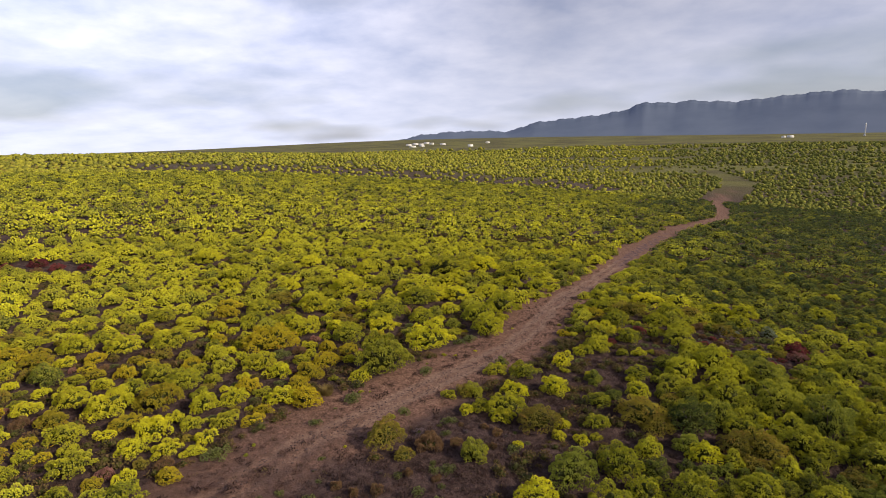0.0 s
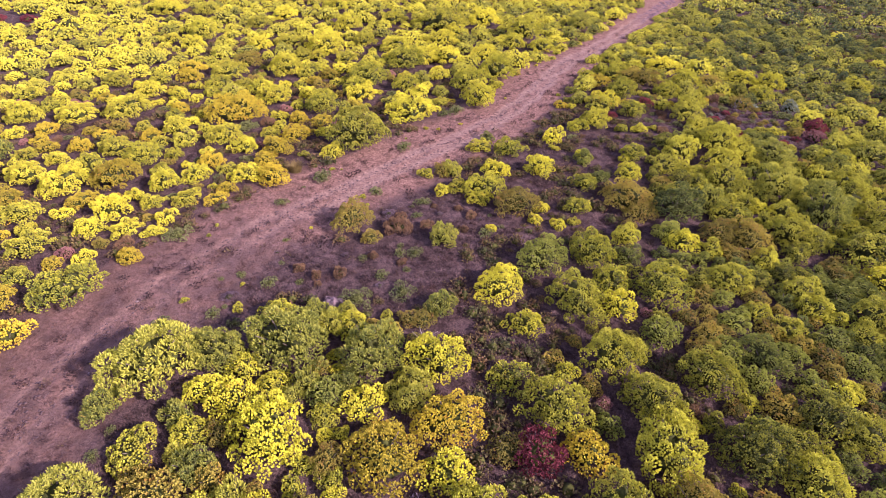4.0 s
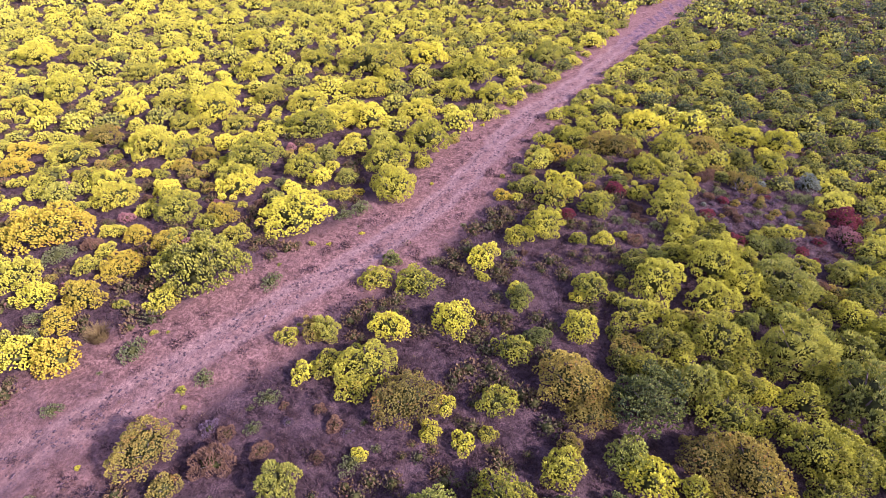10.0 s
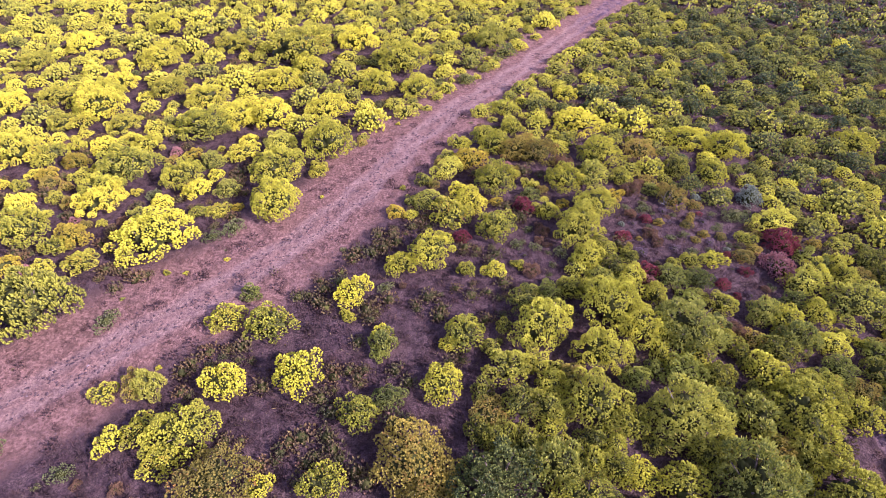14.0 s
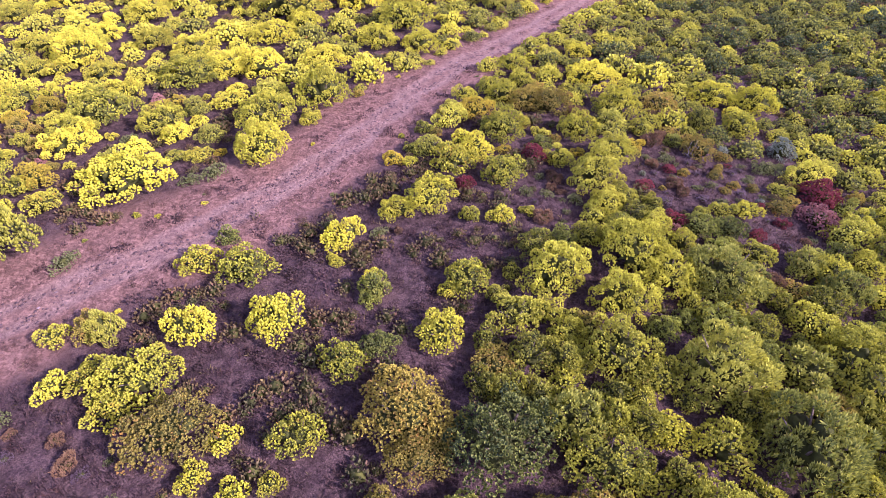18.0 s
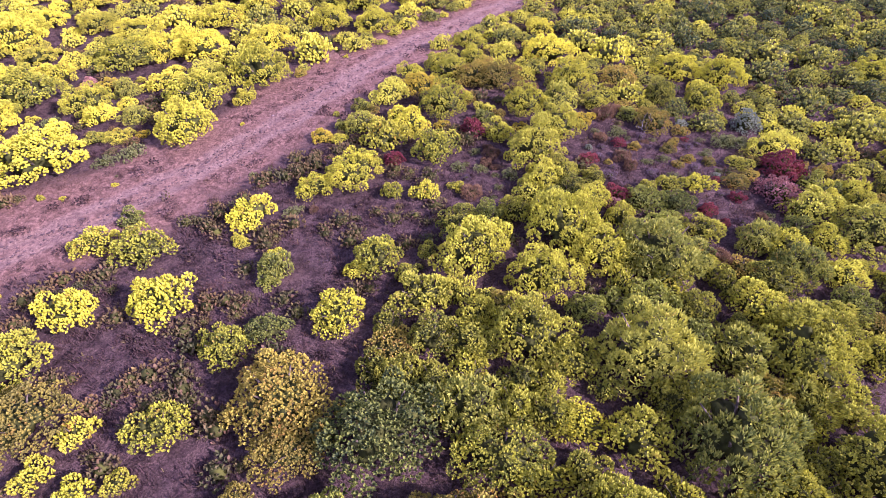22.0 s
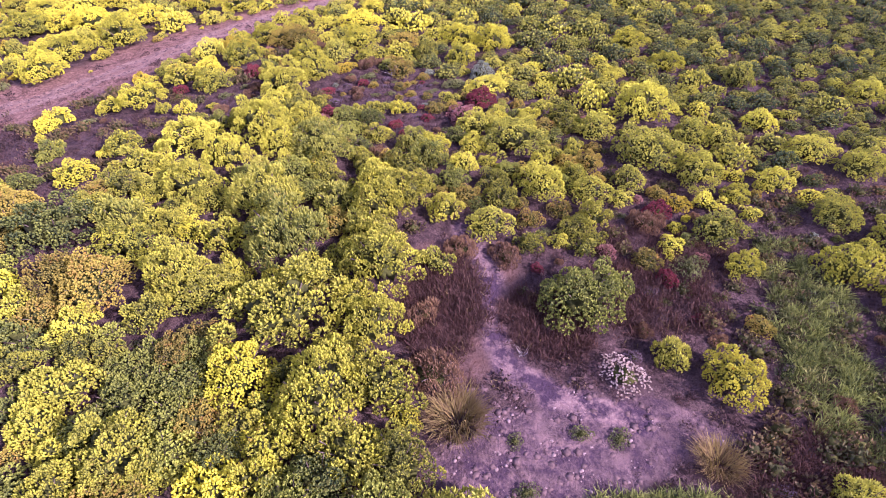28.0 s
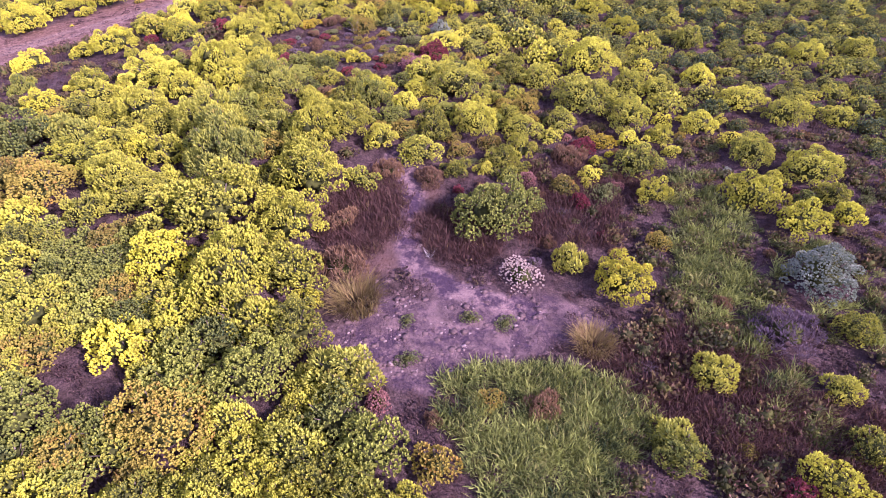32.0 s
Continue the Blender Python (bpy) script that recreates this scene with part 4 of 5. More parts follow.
PLANTS.append(('y', [
    (-9.3, 86.6, 1.96), (1, 86, 1.94), (1.6, 93.8, 3.07), (-2, 92.6, 3.03), (-6.9, 92.6, 1.84), (-13.7, 90.6, 2.08),
    (-17.6, 93.3, 3.66), (-18.2, 90.4, 1.79), (8.1, 95.5, 2.83), (37.1, 93.5, 2.85), (36.9, 101.9, 1.77), (-42, 93, 1.98),
    (-37.8, 91.4, 2.24), (-20.4, 90.2, 2.14), (-18.4, 99.9, 2.55), (-12.1, 99, 2.45), (-6.6, 96.8, 2.98), (0.8, 102, 2.74),
    (-27.8, 93, 2.36), (-31.4, 104.4, 2.58), (-48.4, 107.8, 3.1), (-42.1, 109.5, 2.71), (-28.2, 110.2, 2.73),
    (-16.1, 106.8, 3.08), (-8.3, 112.8, 2.81), (0.8, 111.1, 5.01), (9, 115.5, 3.36), (-24, 95.9, 2.36),
]))  # golden, far
PLANTS.append(('y', [
    (6.4, 63.8, 1.57), (12.2, 51.5, 1.13), (6, 52.9, 1.4), (11.3, 49.6, 1.01), (15.1, 49.5, 0.78), (23, 61.8, 0.82),
    (23, 75.8, 2.05), (24.8, 77.7, 1.89), (0.2, 57.3, 0.97), (3.8, 54.8, 1.35),
]))  # golden, middle
PLANTS.append(('y', [
    (-10.8, 27.1, 2.01), (-2.5, 27.6, 1.74), (-10.4, 20.1, 1.24), (-7.3, 20.5, 1.15),
]))  # golden, south
PLANTS.append(('y', [
    (9.2, 84.1, 1.03), (-10.5, 60.5, 1.5), (-7.3, 69, 1.54), (-28.9, 81.3, 2.96), (-21.4, 83.7, 3.22), (9.5, 83, 1.09),
    (-23.1, 62.1, 2.22), (-20.5, 73.7, 2.38), (-18.2, 54.4, 1.82), (-9.3, 76.8, 2.49), (-31.6, 76, 1.23), (-22.5, 49.5, 1.44),
    (-25.7, 44.1, 1.59), (-34.4, 50.2, 2.54), (-39.1, 51.5, 2.13), (-33.5, 58, 2.07), (-41.5, 65, 2.55), (-36.3, 67, 2.98),
    (-33.9, 43.2, 1.14), (-15.4, 23.4, 1.75),
]))  # golden, west
PLANTS.append(('g', [
    (-7.8, 24.6, 2.85), (41.7, 42.3, 2.13),
]))
PLANTS.append(('a', [
    (-0.8, 23.8, 2.91), (3.1, 26.4, 2.39),
]))
PLANTS.append(('o', [
    (-13.1, 20.2, 2),
]))
PLANTS.append(('e', [
    (46.1, 41.5, 2.83), (48.9, 43, 1.97),
]))
PLANTS.append(('y', [
    (42.5, 36.9, 1.83),
]))
PLANTS.append(('d', [
    (55.5, 33.1, 1.99),
]))
PLANTS.append(('d', [(59.8, 50.6, 3.05)]))
PLANTS.append(('y', [(67.5, 46.1, 2.16)]))
PLANTS.append(('d', [(53.5, 34.5, 1.8)]))
PLANTS.append(('p', [(71, 39.8, 1.38), (76.7, 39.4, 0.96)]))
PLANTS.append(('s', [(58.8, 42, 0.62)]))
PLANTS.append(('g', [(6.6, 54.7, 2.48)]))
PLANTS.append(('e', [(-8, 63.6, 3.68)]))
PLANTS.append(('d', [(46, 36.7, 1.75), (46.3, 35, 2.03), (40.2, 32.6, 2.25), (36.5, 40.5, 1.62), (49.4, 36.1, 2.22)]))
PLANTS.append(('g', [(-4.2, 90.3, 3.17)]))
PLANTS.append(('g', [(3.5, 106.8, 2.68)]))
PLANTED = [(kind, x, y, r) for kind, rows in PLANTS for x, y, r in rows]
rng = np.random.default_rng(5)
for kind, x, y, r in PLANTED:
    shrub(kind, x, y, r, rng)


# ---------------------------------------------------------------- the open heath: cover too many to count
OPEN = [(56, 33.9, 1.6, 1.8), (62, 33.8, 4.6, 3.4), (22.5, 47.6, 5, 1.9), (-9, 41, 5.5, 3.6), (-1.5, 42, 5.5, 4.5), (-14.5, 34, 4, 6), (-18, 25, 4, 6), (2, 49.5, 6.5, 4), (12.5, 62.5, 3.5, 2.4), (19.5, 62.5, 2.8, 2.4), (11, 56.3, 3.2, 1.8),
        (22.7, 57, 1.6, 2.2), (16.5, 50.5, 2.2, 2), (31.4, 73.5, 3.4, 2), (42.5, 75.8, 6, 4.2), (46.5, 78, 3.6, 4), (47, 70, 3, 3.2), (45, 66.5, 1.8, 2), (30, 70.2, 2.6, 3), (19, 69, 4.5, 2.4), (59, 42, 10, 6.5), (63.5, 51.5, 8, 4.2),
        (70, 44.5, 7, 6), (74, 54, 5, 7), (52, 51, 4.5, 6.5), (41.5, 34.2, 2.5, 1.6), (72, 37, 7, 5), (66, 37, 7, 3.5), (-74, 98, 10, 4), (84, 62, 4, 9)]


def open_ground(x, y):
    return min((math.hypot((x - a) / c, (y - b) / d) for a, b, c, d in OPEN))


class Spots:
    """Keeps plants from growing through one another."""
    def __init__(self, cell=4.0):
        self.cell, self.at = cell, {}

    def put(self, x, y, r):
        self.at.setdefault((int(x // self.cell), int(y // self.cell)), []).append((x, y, r))

    def gap(self, x, y):
        cx, cy = int(x // self.cell), int(y // self.cell)
        return min((math.hypot(x - a, y - b) - r for i in (-1, 0, 1) for j in (-1, 0, 1) for a, b, r in self.at.get((cx + i, cy + j), ())), default=9.0)


spots = Spots()
for kind, x, y, r in PLANTED:
    spots.put(x, y, r)
track_far = lambda x, y: float(line_distance(np.array([x]), np.array([y]), TRACK)[0])


def cover_kit(seed, gap, per, leaf, segs, rings, wide=0.28):
    rng = np.random.default_rng(seed)
    lobes = clumps_of(rng, 0.95, 0.19 if gap and gap < 0.2 else 0.26)
    hv, hq = hull(lobes, 0.92 if not gap else 0.72, rings, segs)
    if not gap:
        return hv * rng.uniform(0.9, 1.15, (len(hv), 1)), hq
    p, nrm, own = crown_points(rng, lobes, 2200)
    keep = thin_out(p, gap)
    p, nrm, own = p[keep], nrm[keep], own[keep]
    axis = unit(nrm * 0.55 + np.array([[0, 0, 0.62]]) + rng.normal(size=p.shape) * 0.2)
    v, q = leaves(rng, p - axis * leaf * 0.4, axis, per, leaf, leaf * wide, 0.50)
    return v, q, hv, hq, np.repeat(0.55 * rng.uniform(size=len(lobes[1]))[own] + 0.45 * rng.uniform(size=len(p)), per * 4)


def joined(name, kits, places, material, label, category, leafy=True):
    """One mesh of many plants, each a turned and scaled copy of a pattern."""
    vs, qs, tones, heads, base = [], [], [], [], 0
    rng = np.random.default_rng(len(places))
    for x, y, r, tone in places:
        kit = kits[int(rng.integers(len(kits)))]
        v, q = kit[:2]
        heads.append(kit[4] if len(kit) > 4 else np.full(len(v), rng.uniform()))
        a = rng.uniform(0, 6.283)
        c, s = math.cos(a) * r, math.sin(a) * r
        w = np.stack([v[:, 0] * c - v[:, 1] * s + x, v[:, 0] * s + v[:, 1] * c + y, v[:, 2] * r * rng.uniform(0.8, 1.1)], 1)
        w[:, 2] += ground_at(x, y) - 0.03
        vs.append(w), qs.append(q + base), tones.append(np.full(len(w), tone))
        base += len(w)
    me = mesh_of(name, np.concatenate(vs), [np.concatenate(qs)], material, np.concatenate(tones), age_shade=LEAF_AGE_SHADE if leafy else (0.5,), head=np.concatenate(heads))
    return tagged(new(name, me), label, category, kind="stuff")


def tone_at(x, y, rng):
    """Golden to the west of the track, greener and darker down the slope to the east."""
    east = 1 / (1 + math.exp(-(x - 0.42 * (y - 60) - 20) / 14))
    away = float(ease(90, 360, math.hypot(x, y)))
    south = 0.3 * (1.0 - float(ease(46, 54, y))) if x > 12 else 0.0
    return min(1.0, max(0.0, south + 0.16 + 0.60 * east - (0.15 if 48 < x < 75 and 58 < y < 90 else 0.0) + 0.34 * away + rng.normal(0, 0.22)))


rng = np.random.default_rng(7)
near_cover, mid_cover, far_cover = [], [], []


def seed_ring(d0, d1, tries, rlo, rhi, dest, keep=0.0, reach=50):
    """Plants at random between two distances from the south end of the track, over the land to the north."""
    for _ in range(tries):
        d = math.sqrt(rng.uniform(d0 * d0, d1 * d1))
        az = radians(rng.uniform(-reach, reach))
        x, y = 8 + d * math.sin(az), -8 + d * math.cos(az)
        r = (rlo + (rhi - rlo) * rng.uniform() ** 1.5) * (0.75 if x > 0.35 * y + 42 else 1.0)
        g = spots.gap(x, y)
        if g < r * (0.70 if x < 0.62 * y - 32 else 0.52) + keep or track_far(x, y) < (4.2 + 0.6 * r if y < 95 else 2.2 + 0.8 * r):
            continue
        if open_ground(x, y) < 1.0 or (14 < y < 76 and -14 < x - 0.55 * (y - 60) < 26 and r > 0.55):
            continue
        spots.put(x, y, r)
        dest.append((x, y, r, tone_at(x, y, rng)))


rng_e = np.random.default_rng(17)
for x, y, r, k in ((39.4, 63.6, 1.5, "e"), (40.6, 61.6, 1.3, "g"), (38.2, 61.4, 1.2, "e")):
    spots.put(x, y, r)
    shrub(k, x, y, r, rng_e)
for _ in range(5000):
    x, y = rng_e.uniform(22, 62), rng_e.uniform(22, 74)
    r = rng_e.uniform(0.75, 1.6)
    deep = y > 57 and x - 0.55 * (y - 60) > 33
    if x - 0.55 * (y - 60) < 25 or spots.gap(x, y) < r * (0.20 if deep else -0.22 if x > 37 and y < 52 else 0.08) or open_ground(x, y) < 1.0 + 0.2 * r:
        continue
    spots.put(x, y, r)
    shrub("deod"[int(rng_e.integers(4))] if y < 49 and x < 44 else "e" if rng_e.uniform() < (0.5 if deep else 0.72) else ("d" if deep else "l") if rng_e.uniform() < 0.7 else "o", round(x, 2), round(y, 2), r, rng_e)
for _ in range(900):
    x, y = rng_e.uniform(-16, 2), rng_e.uniform(21, 36)
    r = rng_e.uniform(0.7, 1.5)
    if spots.gap(x, y) < r * 0.05 or open_ground(x, y) < 1.0 or x > 3 - (36 - y) * 0.1 or track_far(x, y) < 4.5 + r:
        continue
    spots.put(x, y, r)
    shrub("pogp"[int(rng_e.integers(4))], round(x, 2), round(y, 2), r, rng_e)
seed_ring(18, 155, 24000, 1.05, 2.4, near_cover)
seed_ring(18, 155, 12000, 0.6, 1.2, near_cover, -0.25)
seed_ring(155, 330, 36000, 1.2, 2.6, mid_cover, reach=47)
far_rng = np.random.default_rng(8)
for _ in range(22000):
    d = 324 + 1300 * far_rng.uniform() ** 1.9
    az = radians(far_rng.uniform(-46, 46))
    x, y = 8 + d * math.sin(az), -8 + d * math.cos(az)
    if track_far(x, y) < 11:
        continue
    if math.sin(x * 0.011 + 2.2 * math.sin(y * 0.006)) + math.sin(y * 0.021 + 0.8) > 0.9 and far_rng.uniform() < 0.8:
        continue
    far_cover.append((x, y, far_rng.uniform(1.2, 2.6) * (1 + (d - 330) / 520), tone_at(x, y, far_rng)))
south_rng = np.random.default_rng(12)
for _ in range(2600):
    x, y, r = south_rng.uniform(-60, 100), south_rng.uniform(-40, 32), south_rng.uniform(1.0, 2.2)
    if track_far(x, y) > 3.5 + r and spots.gap(x, y) > r * 0.62 and open_ground(x, y) > 1 and (y < 14 or x < -26 or x > 44):
        spots.put(x, y, r)
        if y > 8:
            shrub("gayo"[int(south_rng.integers(4))] if x < 0 else "eldo"[int(south_rng.integers(4))], round(x, 2), round(y, 2), r, south_rng)
        else:
            mid_cover.append((x, y, r, tone_at(x, y, south_rng)))
rng_n = np.random.default_rng(23)
for x, y, r, tone in [p for p in near_cover if math.hypot(p[0] - 8, p[1] + 8) < 98]:
    shrub("oobms"[int(rng_n.integers(5))] if r < 1.0 and rng_n.uniform() < 0.7 else "a" if tone < 0.45 and rng_n.uniform() < 0.28 else "o" if tone < 0.45 and rng_n.uniform() < 0.1 else "y" if tone < 0.18 else "g" if tone < 0.45 else "l" if tone < 0.6 else "e" if tone < 0.85 else "d", round(x, 2), round(y, 2), r, rng_n)
near_cover = [p for p in near_cover if math.hypot(p[0] - 8, p[1] + 8) >= 98]
kits = [cover_kit(50 + i, 0.155, 4, 0.18, 10, 6, 0.32) for i in range(6)]
joined("scrub_cover_near", kits, near_cover, SCRUB_LEAF, "dense yellow-green fynbos scrub between the larger bushes", "scrub")
joined("scrub_inside_near", [(k[2], k[3]) for k in kits], near_cover, SCRUB_INNER_SHADE, "dark shell inside the scrub, for twigs and painted shade", "scrub", leafy=False)
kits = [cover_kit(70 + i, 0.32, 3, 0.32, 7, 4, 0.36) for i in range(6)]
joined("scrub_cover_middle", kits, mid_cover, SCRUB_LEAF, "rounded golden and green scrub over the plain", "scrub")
joined("scrub_inside_middle", [(k[2], k[3]) for k in kits], mid_cover, SCRUB_INNER_SHADE, "dark shell inside the scrub, for twigs and painted shade", "scrub", leafy=False)
kits = [cover_kit(90 + i, 0, 0, 0, 6, 3) for i in range(6)]
joined("scrub_cover_far", kits, far_cover, FAR_LEAF, "low rounded scrub far out on the plain", "scrub", leafy=False)

# low brown and olive undergrowth that fills the room between the shrubs
under_rng = np.random.default_rng(61)
under = []
ux, uy = under_rng.uniform(-75, 120, 30000), 14 + 150 * under_rng.uniform(0, 1, 30000) ** 1.15
ud = line_distance(ux, uy, TRACK)
for x, y, d in zip(ux.tolist(), uy.tolist(), ud.tolist()):
    if not -50 - 0.3 * y < x < 55 + 0.6 * y or d < 5.2 or (open_ground(x, y) < 1.05 and (x < 66 or under_rng.uniform() < 0.4)):
        continue
    r = under_rng.uniform(0.35, 0.95)
    if spots.gap(x, y) < r * 0.25:
        continue
    spots.put(x, y, r * 0.7)
    under.append((x, y, r, min(1.0, max(0.0, 0.35 + 0.35 * tone_at(x, y, under_rng) + under_rng.normal(0, 0.25)))))
kits = [cover_kit(150 + i, 0.30, 3, 0.34, 6, 3, 0.26) for i in range(6)]
joined("undergrowth", kits, under, UNDER_LEAF, "low rusty and olive undergrowth between the shrubs", "scrub")
joined("undergrowth_inside", [(k[2], k[3]) for k in kits], under, SCRUB_INNER_SHADE, "dark shell inside the undergrowth, for twigs and painted shade", "scrub", leafy=False)

# dwarf plants of the open places
rng = np.random.default_rng(31)
for cx, cy, rx, ry, n, kinds in ((42.5, 75.8, 6, 4.2, 52, "shshkrbsoh"), (46.5, 78, 3.6, 4, 26, "hshsokb"), (47, 70, 3.2, 3.2, 18, "hsrsb"), (30, 70.2, 3, 3, 8, "sshb"), (63.5, 51.5, 8, 4.5, 22, "bsrhs"), (70.5, 41.5, 5, 6, 30, "hbssoh"), (76, 50, 5, 8, 26, "shkbs"),
                                 (83, 62, 7, 10, 40, "sohbk"), (31.4, 73.5, 3.6, 2.4, 9, "sbs"), (-8, 41, 8, 4.5, 16, "sshbs"), (2, 48, 7, 5, 16, "shsb"), (-16, 30, 4, 8, 12, "sshg"), (19, 68, 5, 3, 7, "sb")):
    for _ in range(n * 3):
        if n <= 0:
            break
        a, d = rng.uniform(0, 6.283), math.sqrt(rng.uniform())
        x, y, r = cx + rx * d * math.cos(a), cy + ry * d * math.sin(a), rng.uniform(0.32, 0.85)
        k = kinds[int(rng.integers(len(kinds)))]
        if spots.gap(x, y) < r * 0.6 or sand_cover(np.array([x]), np.array([y]))[0] > 0.45:
            continue
        spots.put(x, y, r)
        shrub(k, round(x, 2), round(y, 2), r, rng)
        n -= 1
for _ in range(46):
    i = int(rng.integers(4, 14))
    f, side = rng.uniform(), rng.choice((-1, 1)) * rng.uniform(2.4, 5.2)
    (ax, ay), (bx, by) = TRACK[i], TRACK[i + 1]
    ln = math.hypot(bx - ax, by - ay)
    x, y, r = ax + (bx - ax) * f + (by - ay) / ln * side, ay + (by - ay) * f - (bx - ax) / ln * side, rng.uniform(0.18, 0.42)
    if spots.gap(x, y) > r:
        spots.put(x, y, r)
        shrub("sggp"[int(rng.integers(4))], round(x, 2), round(y, 2), r, rng)
dead_shrub(43.4, 79.5, 1.5, rng)
dead_shrub(1.3, 33.5, 1.3, rng)
dead_shrub(56.0, 46.5, 0.8, rng)
boulder(-6.1, 36.6, 0.85, rng)
boulder(-6.9, 35.7, 0.4, rng)

# low heath, straw and sedge on the ground
heath_kits, straw_kits, sedge_kits = [], [], []
for i in range(5):
    r2 = np.random.default_rng(200 + i)
    p = r2.uniform(-1, 1, (6, 3)) * np.array([0.8, 0.8, 0]) + np.array([0, 0, 0.02])
    heath_kits.append(leaves(r2, p, unit(r2.normal(size=(6, 3)) * 0.35 + np.array([[0, 0, 1.0]])), 4, 0.50, 0.040, 0.8))
    p = r2.uniform(-1, 1, (14, 3)) * np.array([0.9, 0.9, 0])
    straw_kits.append(leaves(r2, p, unit(r2.normal(size=(14, 3)) * 0.28 + np.array([[0, 0, 1.0]])), 3, 0.85, 0.026, 0.6))
    p = r2.uniform(-1, 1, (34, 3)) * np.array([0.9, 0.9, 0])
    sedge_kits.append(leaves(r2, p, unit(r2.normal(size=(34, 3)) * 0.62 + np.array([[0, 0, 1.0]])), 3, 1.6, 0.046, 0.75))
heath, straw, sedge, stones, clods = [], [], [], [], []
rng = np.random.default_rng(9)
xs, ys = rng.uniform(-48, 92, 42000), 16 + 105 * rng.uniform(0, 1, 42000) ** 1.25
sands, verges = sand_cover(xs, ys), verge_cover(xs, ys)
for x, y, sand, verge in zip(xs.tolist(), ys.tolist(), sands.tolist(), verges.tolist()):
    if x < -14 - y * 0.5 or spots.gap(x, y) < -0.2:
        continue
    u, k = rng.uniform(), rng.uniform()
    if sand > 0.5:
        if u < 0.36:
            (clods if u < 0.29 else stones).append((x, y, 0.04 + (0.11 if x < 45 else 0.2) * k * k, k))
        elif u < (0.46 if x < 45 else 0.85):
            heath.append((x, y, 0.10 + 0.14 * k, rng.uniform(0.0, 0.8)))
    elif verge > 0.35:
        if u < 0.26:
            straw.append((x, y, 0.14 + 0.24 * k, rng.uniform(0, 1)))
        elif u < 0.46:
            heath.append((x, y, 0.14 + 0.26 * k, rng.uniform(0, 0.9)))
        elif u < 0.60:
            clods.append((x, y, 0.05 + 0.09 * k, k))
    elif u < 0.88:
        heath.append((x, y, 0.24 + 0.50 * k, rng.uniform(0, 1)))
    else:
        straw.append((x, y, 0.18 + 0.26 * k, rng.uniform(0, 1)))
for cx, cy, rx, ry, n in ((62.6, 36.6, 5.4, 2.6, 260), (64.6, 37.6, 2.6, 1.8, 80), (72.8, 46.5, 2.4, 5.5, 150), (74, 54, 2.4, 4.5, 90), (79, 47, 3.5, 4.5, 60), (74.5, 38.0, 1.6, 2.4, 26), (62.5, 33.6, 3.2, 2.0, 110)):
    for _ in range(n):
        a, d = rng.uniform(0, 6.283), math.sqrt(rng.uniform())
        x, y = cx + rx * d * math.cos(a), cy + ry * d * math.sin(a)
        sedge.append((x, y, rng.uniform(0.22, 0.50), rng.uniform(0, 1)))
for cx, cy, rx, ry, n in ((51.3, 49.5, 2.6, 4.5, 300), (57.5, 49.0, 2.8, 2.6, 190), (63.5, 52, 5, 3, 230), (70, 39.5, 5, 4, 330), (75, 36, 5, 3, 200), (66, 56, 5, 3, 160)):
    for _ in range(n):
        a, d = rng.uniform(0, 6.283), math.sqrt(rng.uniform())
        straw.append((cx + rx * d * math.cos(a), cy + ry * d * math.sin(a), rng.uniform(0.4, 0.8), rng.uniform(0, 1)))
sedge = [s for s in sedge if spots.gap(s[0], s[1]) > -0.5]
joined("low_heath", heath_kits, heath, HEATH_LEAF, "dark purple-brown low heath and twigs on bare soil", "heath")
cushions = []
for _ in range(5200):
    x, y = rng.uniform(-30, 90), 16 + 80 * rng.uniform() ** 1.2
    r = 0.16 + 0.42 * rng.uniform() ** 2
    if x > -14 - y * 0.5 and spots.gap(x, y) > r and sand_cover(np.array([x]), np.array([y]))[0] < (0.4 if x < 45 else 0.7):
        spots.put(x, y, r * 0.6)
        cushions.append((x, y, r, rng.uniform()))
kits = [cover_kit(120 + i, 0.5, 3, 0.42, 6, 3)[:2] for i in range(5)]
joined("heath_cushions", kits, cushions, HEATH_LEAF, "small dark heath cushions on bare soil", "heath")
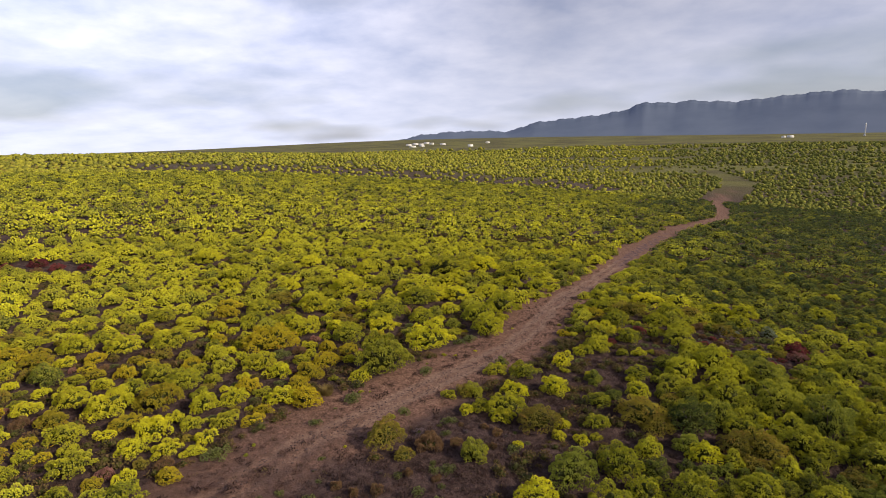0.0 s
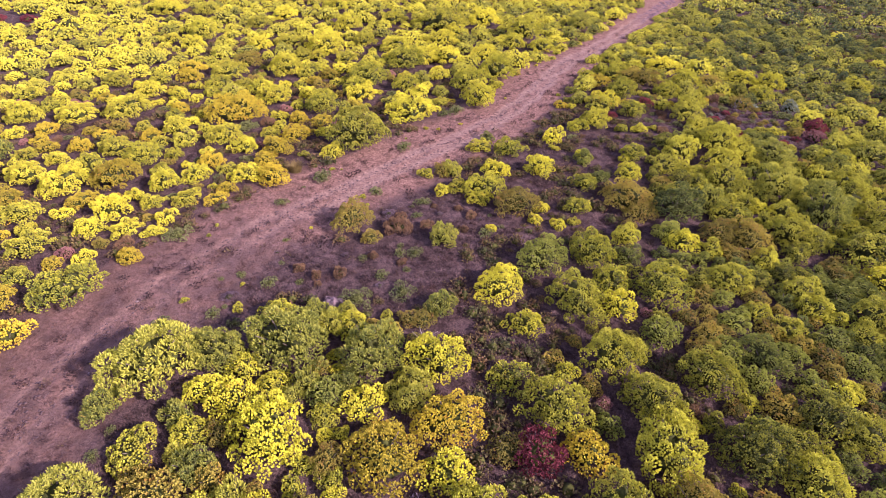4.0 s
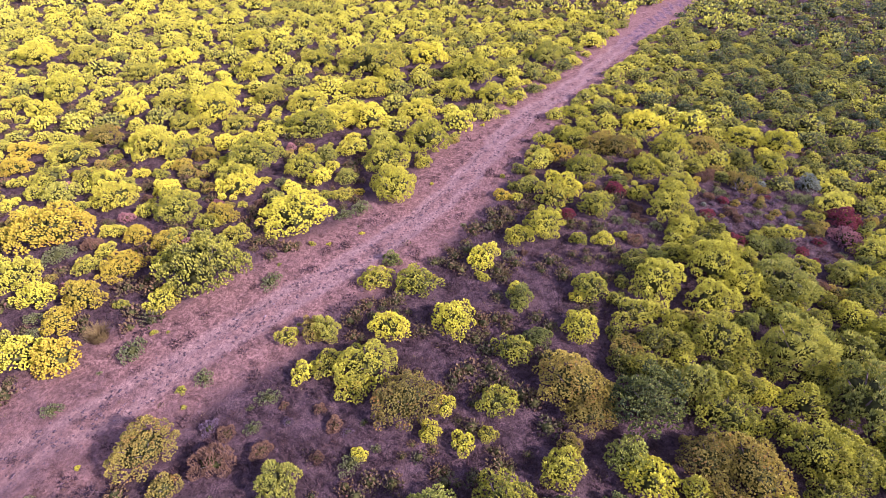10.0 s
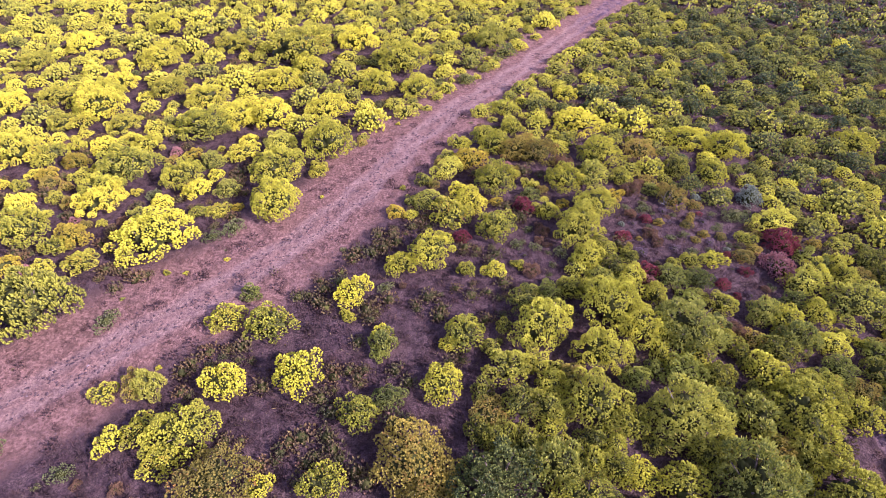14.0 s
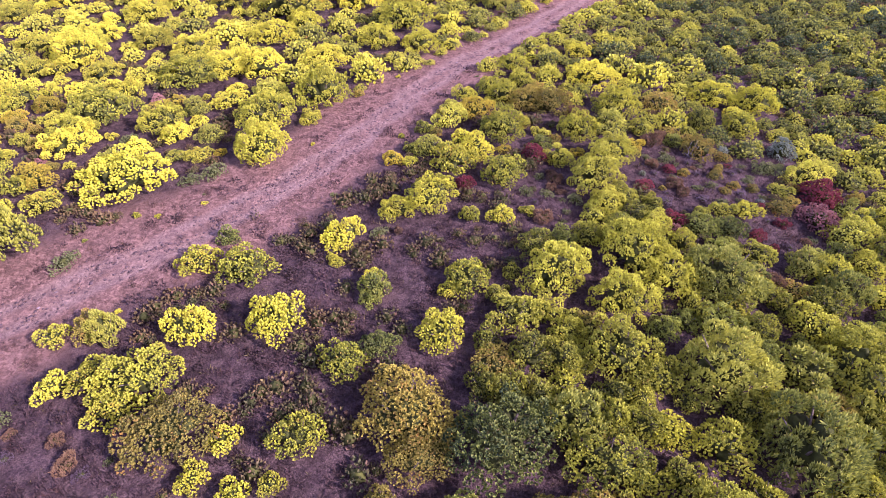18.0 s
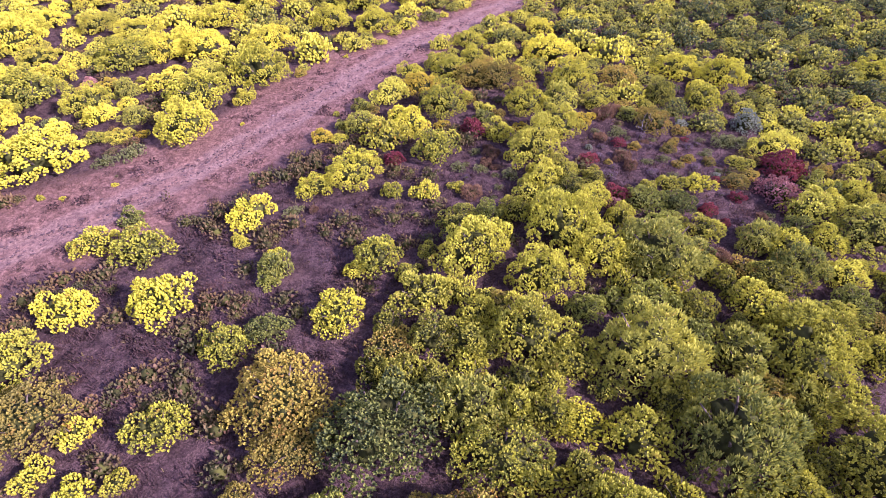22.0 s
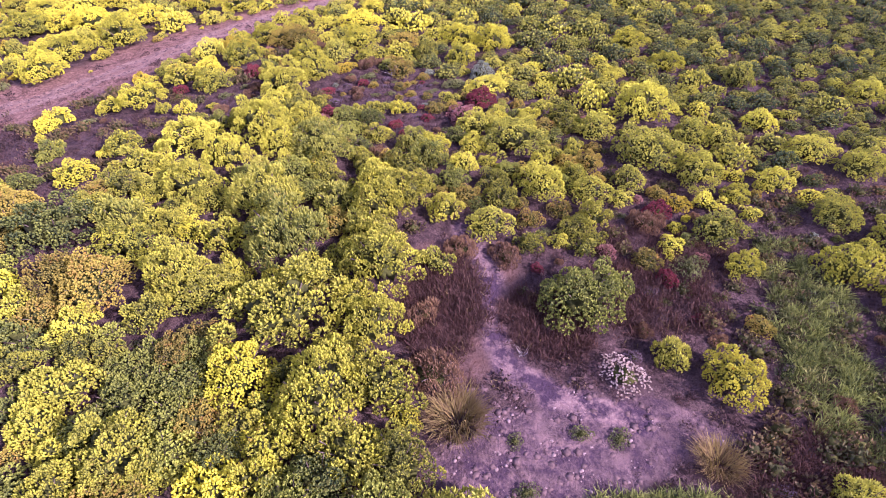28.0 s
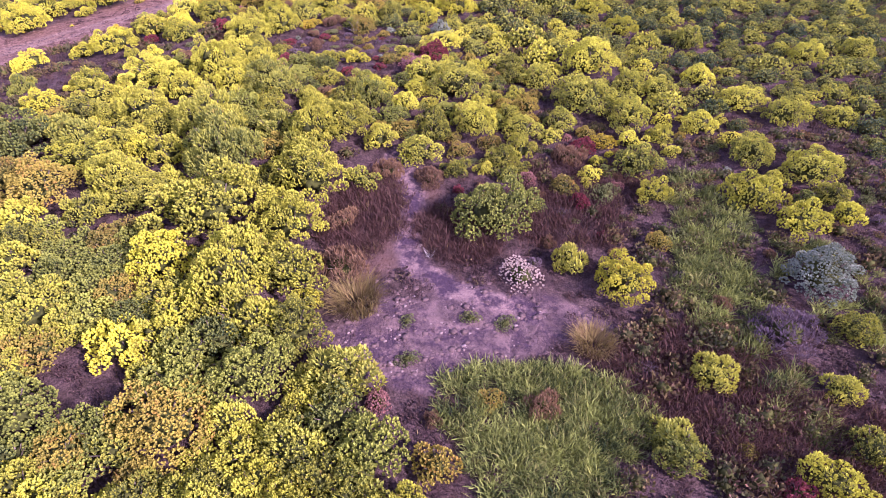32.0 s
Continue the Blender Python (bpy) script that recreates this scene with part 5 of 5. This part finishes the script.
# dark clods in place of hoofprint pits along the middle of the track
for _ in range(1500):
    i = int(rng.integers(3, 15))
    f, side = rng.uniform(), rng.normal(0, 0.75)
    (ax, ay), (bx, by) = TRACK[i], TRACK[i + 1]
    ln = math.hypot(bx - ax, by - ay)
    clods.append((ax + (bx - ax) * f + (by - ay) / ln * side, ay + (by - ay) * f - (bx - ax) / ln * side, rng.uniform(0.05, 0.13), 0.5))
for _ in range(420):
    a, d = rng.uniform(0, 6.283), math.sqrt(rng.uniform())
    stones.append((58.2 + 6.8 * d * math.sin(a), 41.0 + 3.6 * d * math.cos(a), 0.03 + 0.11 * rng.uniform() ** 2.5, 0.5))
    clods.append((58.5 + 7.5 * d * math.cos(a), 41.5 + 4.2 * d * math.sin(a), 0.05 + 0.22 * rng.uniform() ** 2.5, 0.5))
joined("verge_grass", straw_kits, straw, STRAW_LEAF, "rusty dry grass along the track", "grass")
joined("green_sedge", sedge_kits, sedge, SEDGE_LEAF, "tall green sedge in thick beds", "sedge")
r2 = np.random.default_rng(300)
pebble = []
for i in range(4):
    d = np.array([(a, b, c) for a, b, c in ((1, 0, 0), (0, 1, 0), (-1, 0, 0), (0, -1, 0), (0, 0, .4), (0, 0, -.4), (.7, .7, .3), (-.7, .7, .2), (-.7, -.7, .3), (.7, -.7, .2))]) * r2.uniform(0.7, 1.2, (10, 1))
    f = np.array([(0, 6, 4, 9), (1, 7, 4, 6), (2, 8, 4, 7), (3, 9, 4, 8), (0, 5, 1, 6), (1, 5, 2, 7), (2, 5, 3, 8), (3, 5, 0, 9)])
    pebble.append((d, f))
joined("track_stones", pebble, stones, STONE, "small pale stones on the sandy track", "stones", leafy=False)
# red-leaved patch far down the western slope
rng = np.random.default_rng(77)
for x, y, r, k in ((-80, 95, 1.6, 'r'), (-76.5, 98.5, 1.9, 'r'), (-72, 97, 1.5, 'r'), (-68, 98.5, 1.3, 'r'), (-74, 94.5, 1.3, 'b'), (-83, 99, 2.2, 'e'), (-65, 101, 1.2, 'b')):
    shrub(k, x, y, r, rng)
joined("track_clods", pebble, clods, CLOD, "dark clods, droppings and hoofprint marks on the sandy track", "clods", leafy=False)
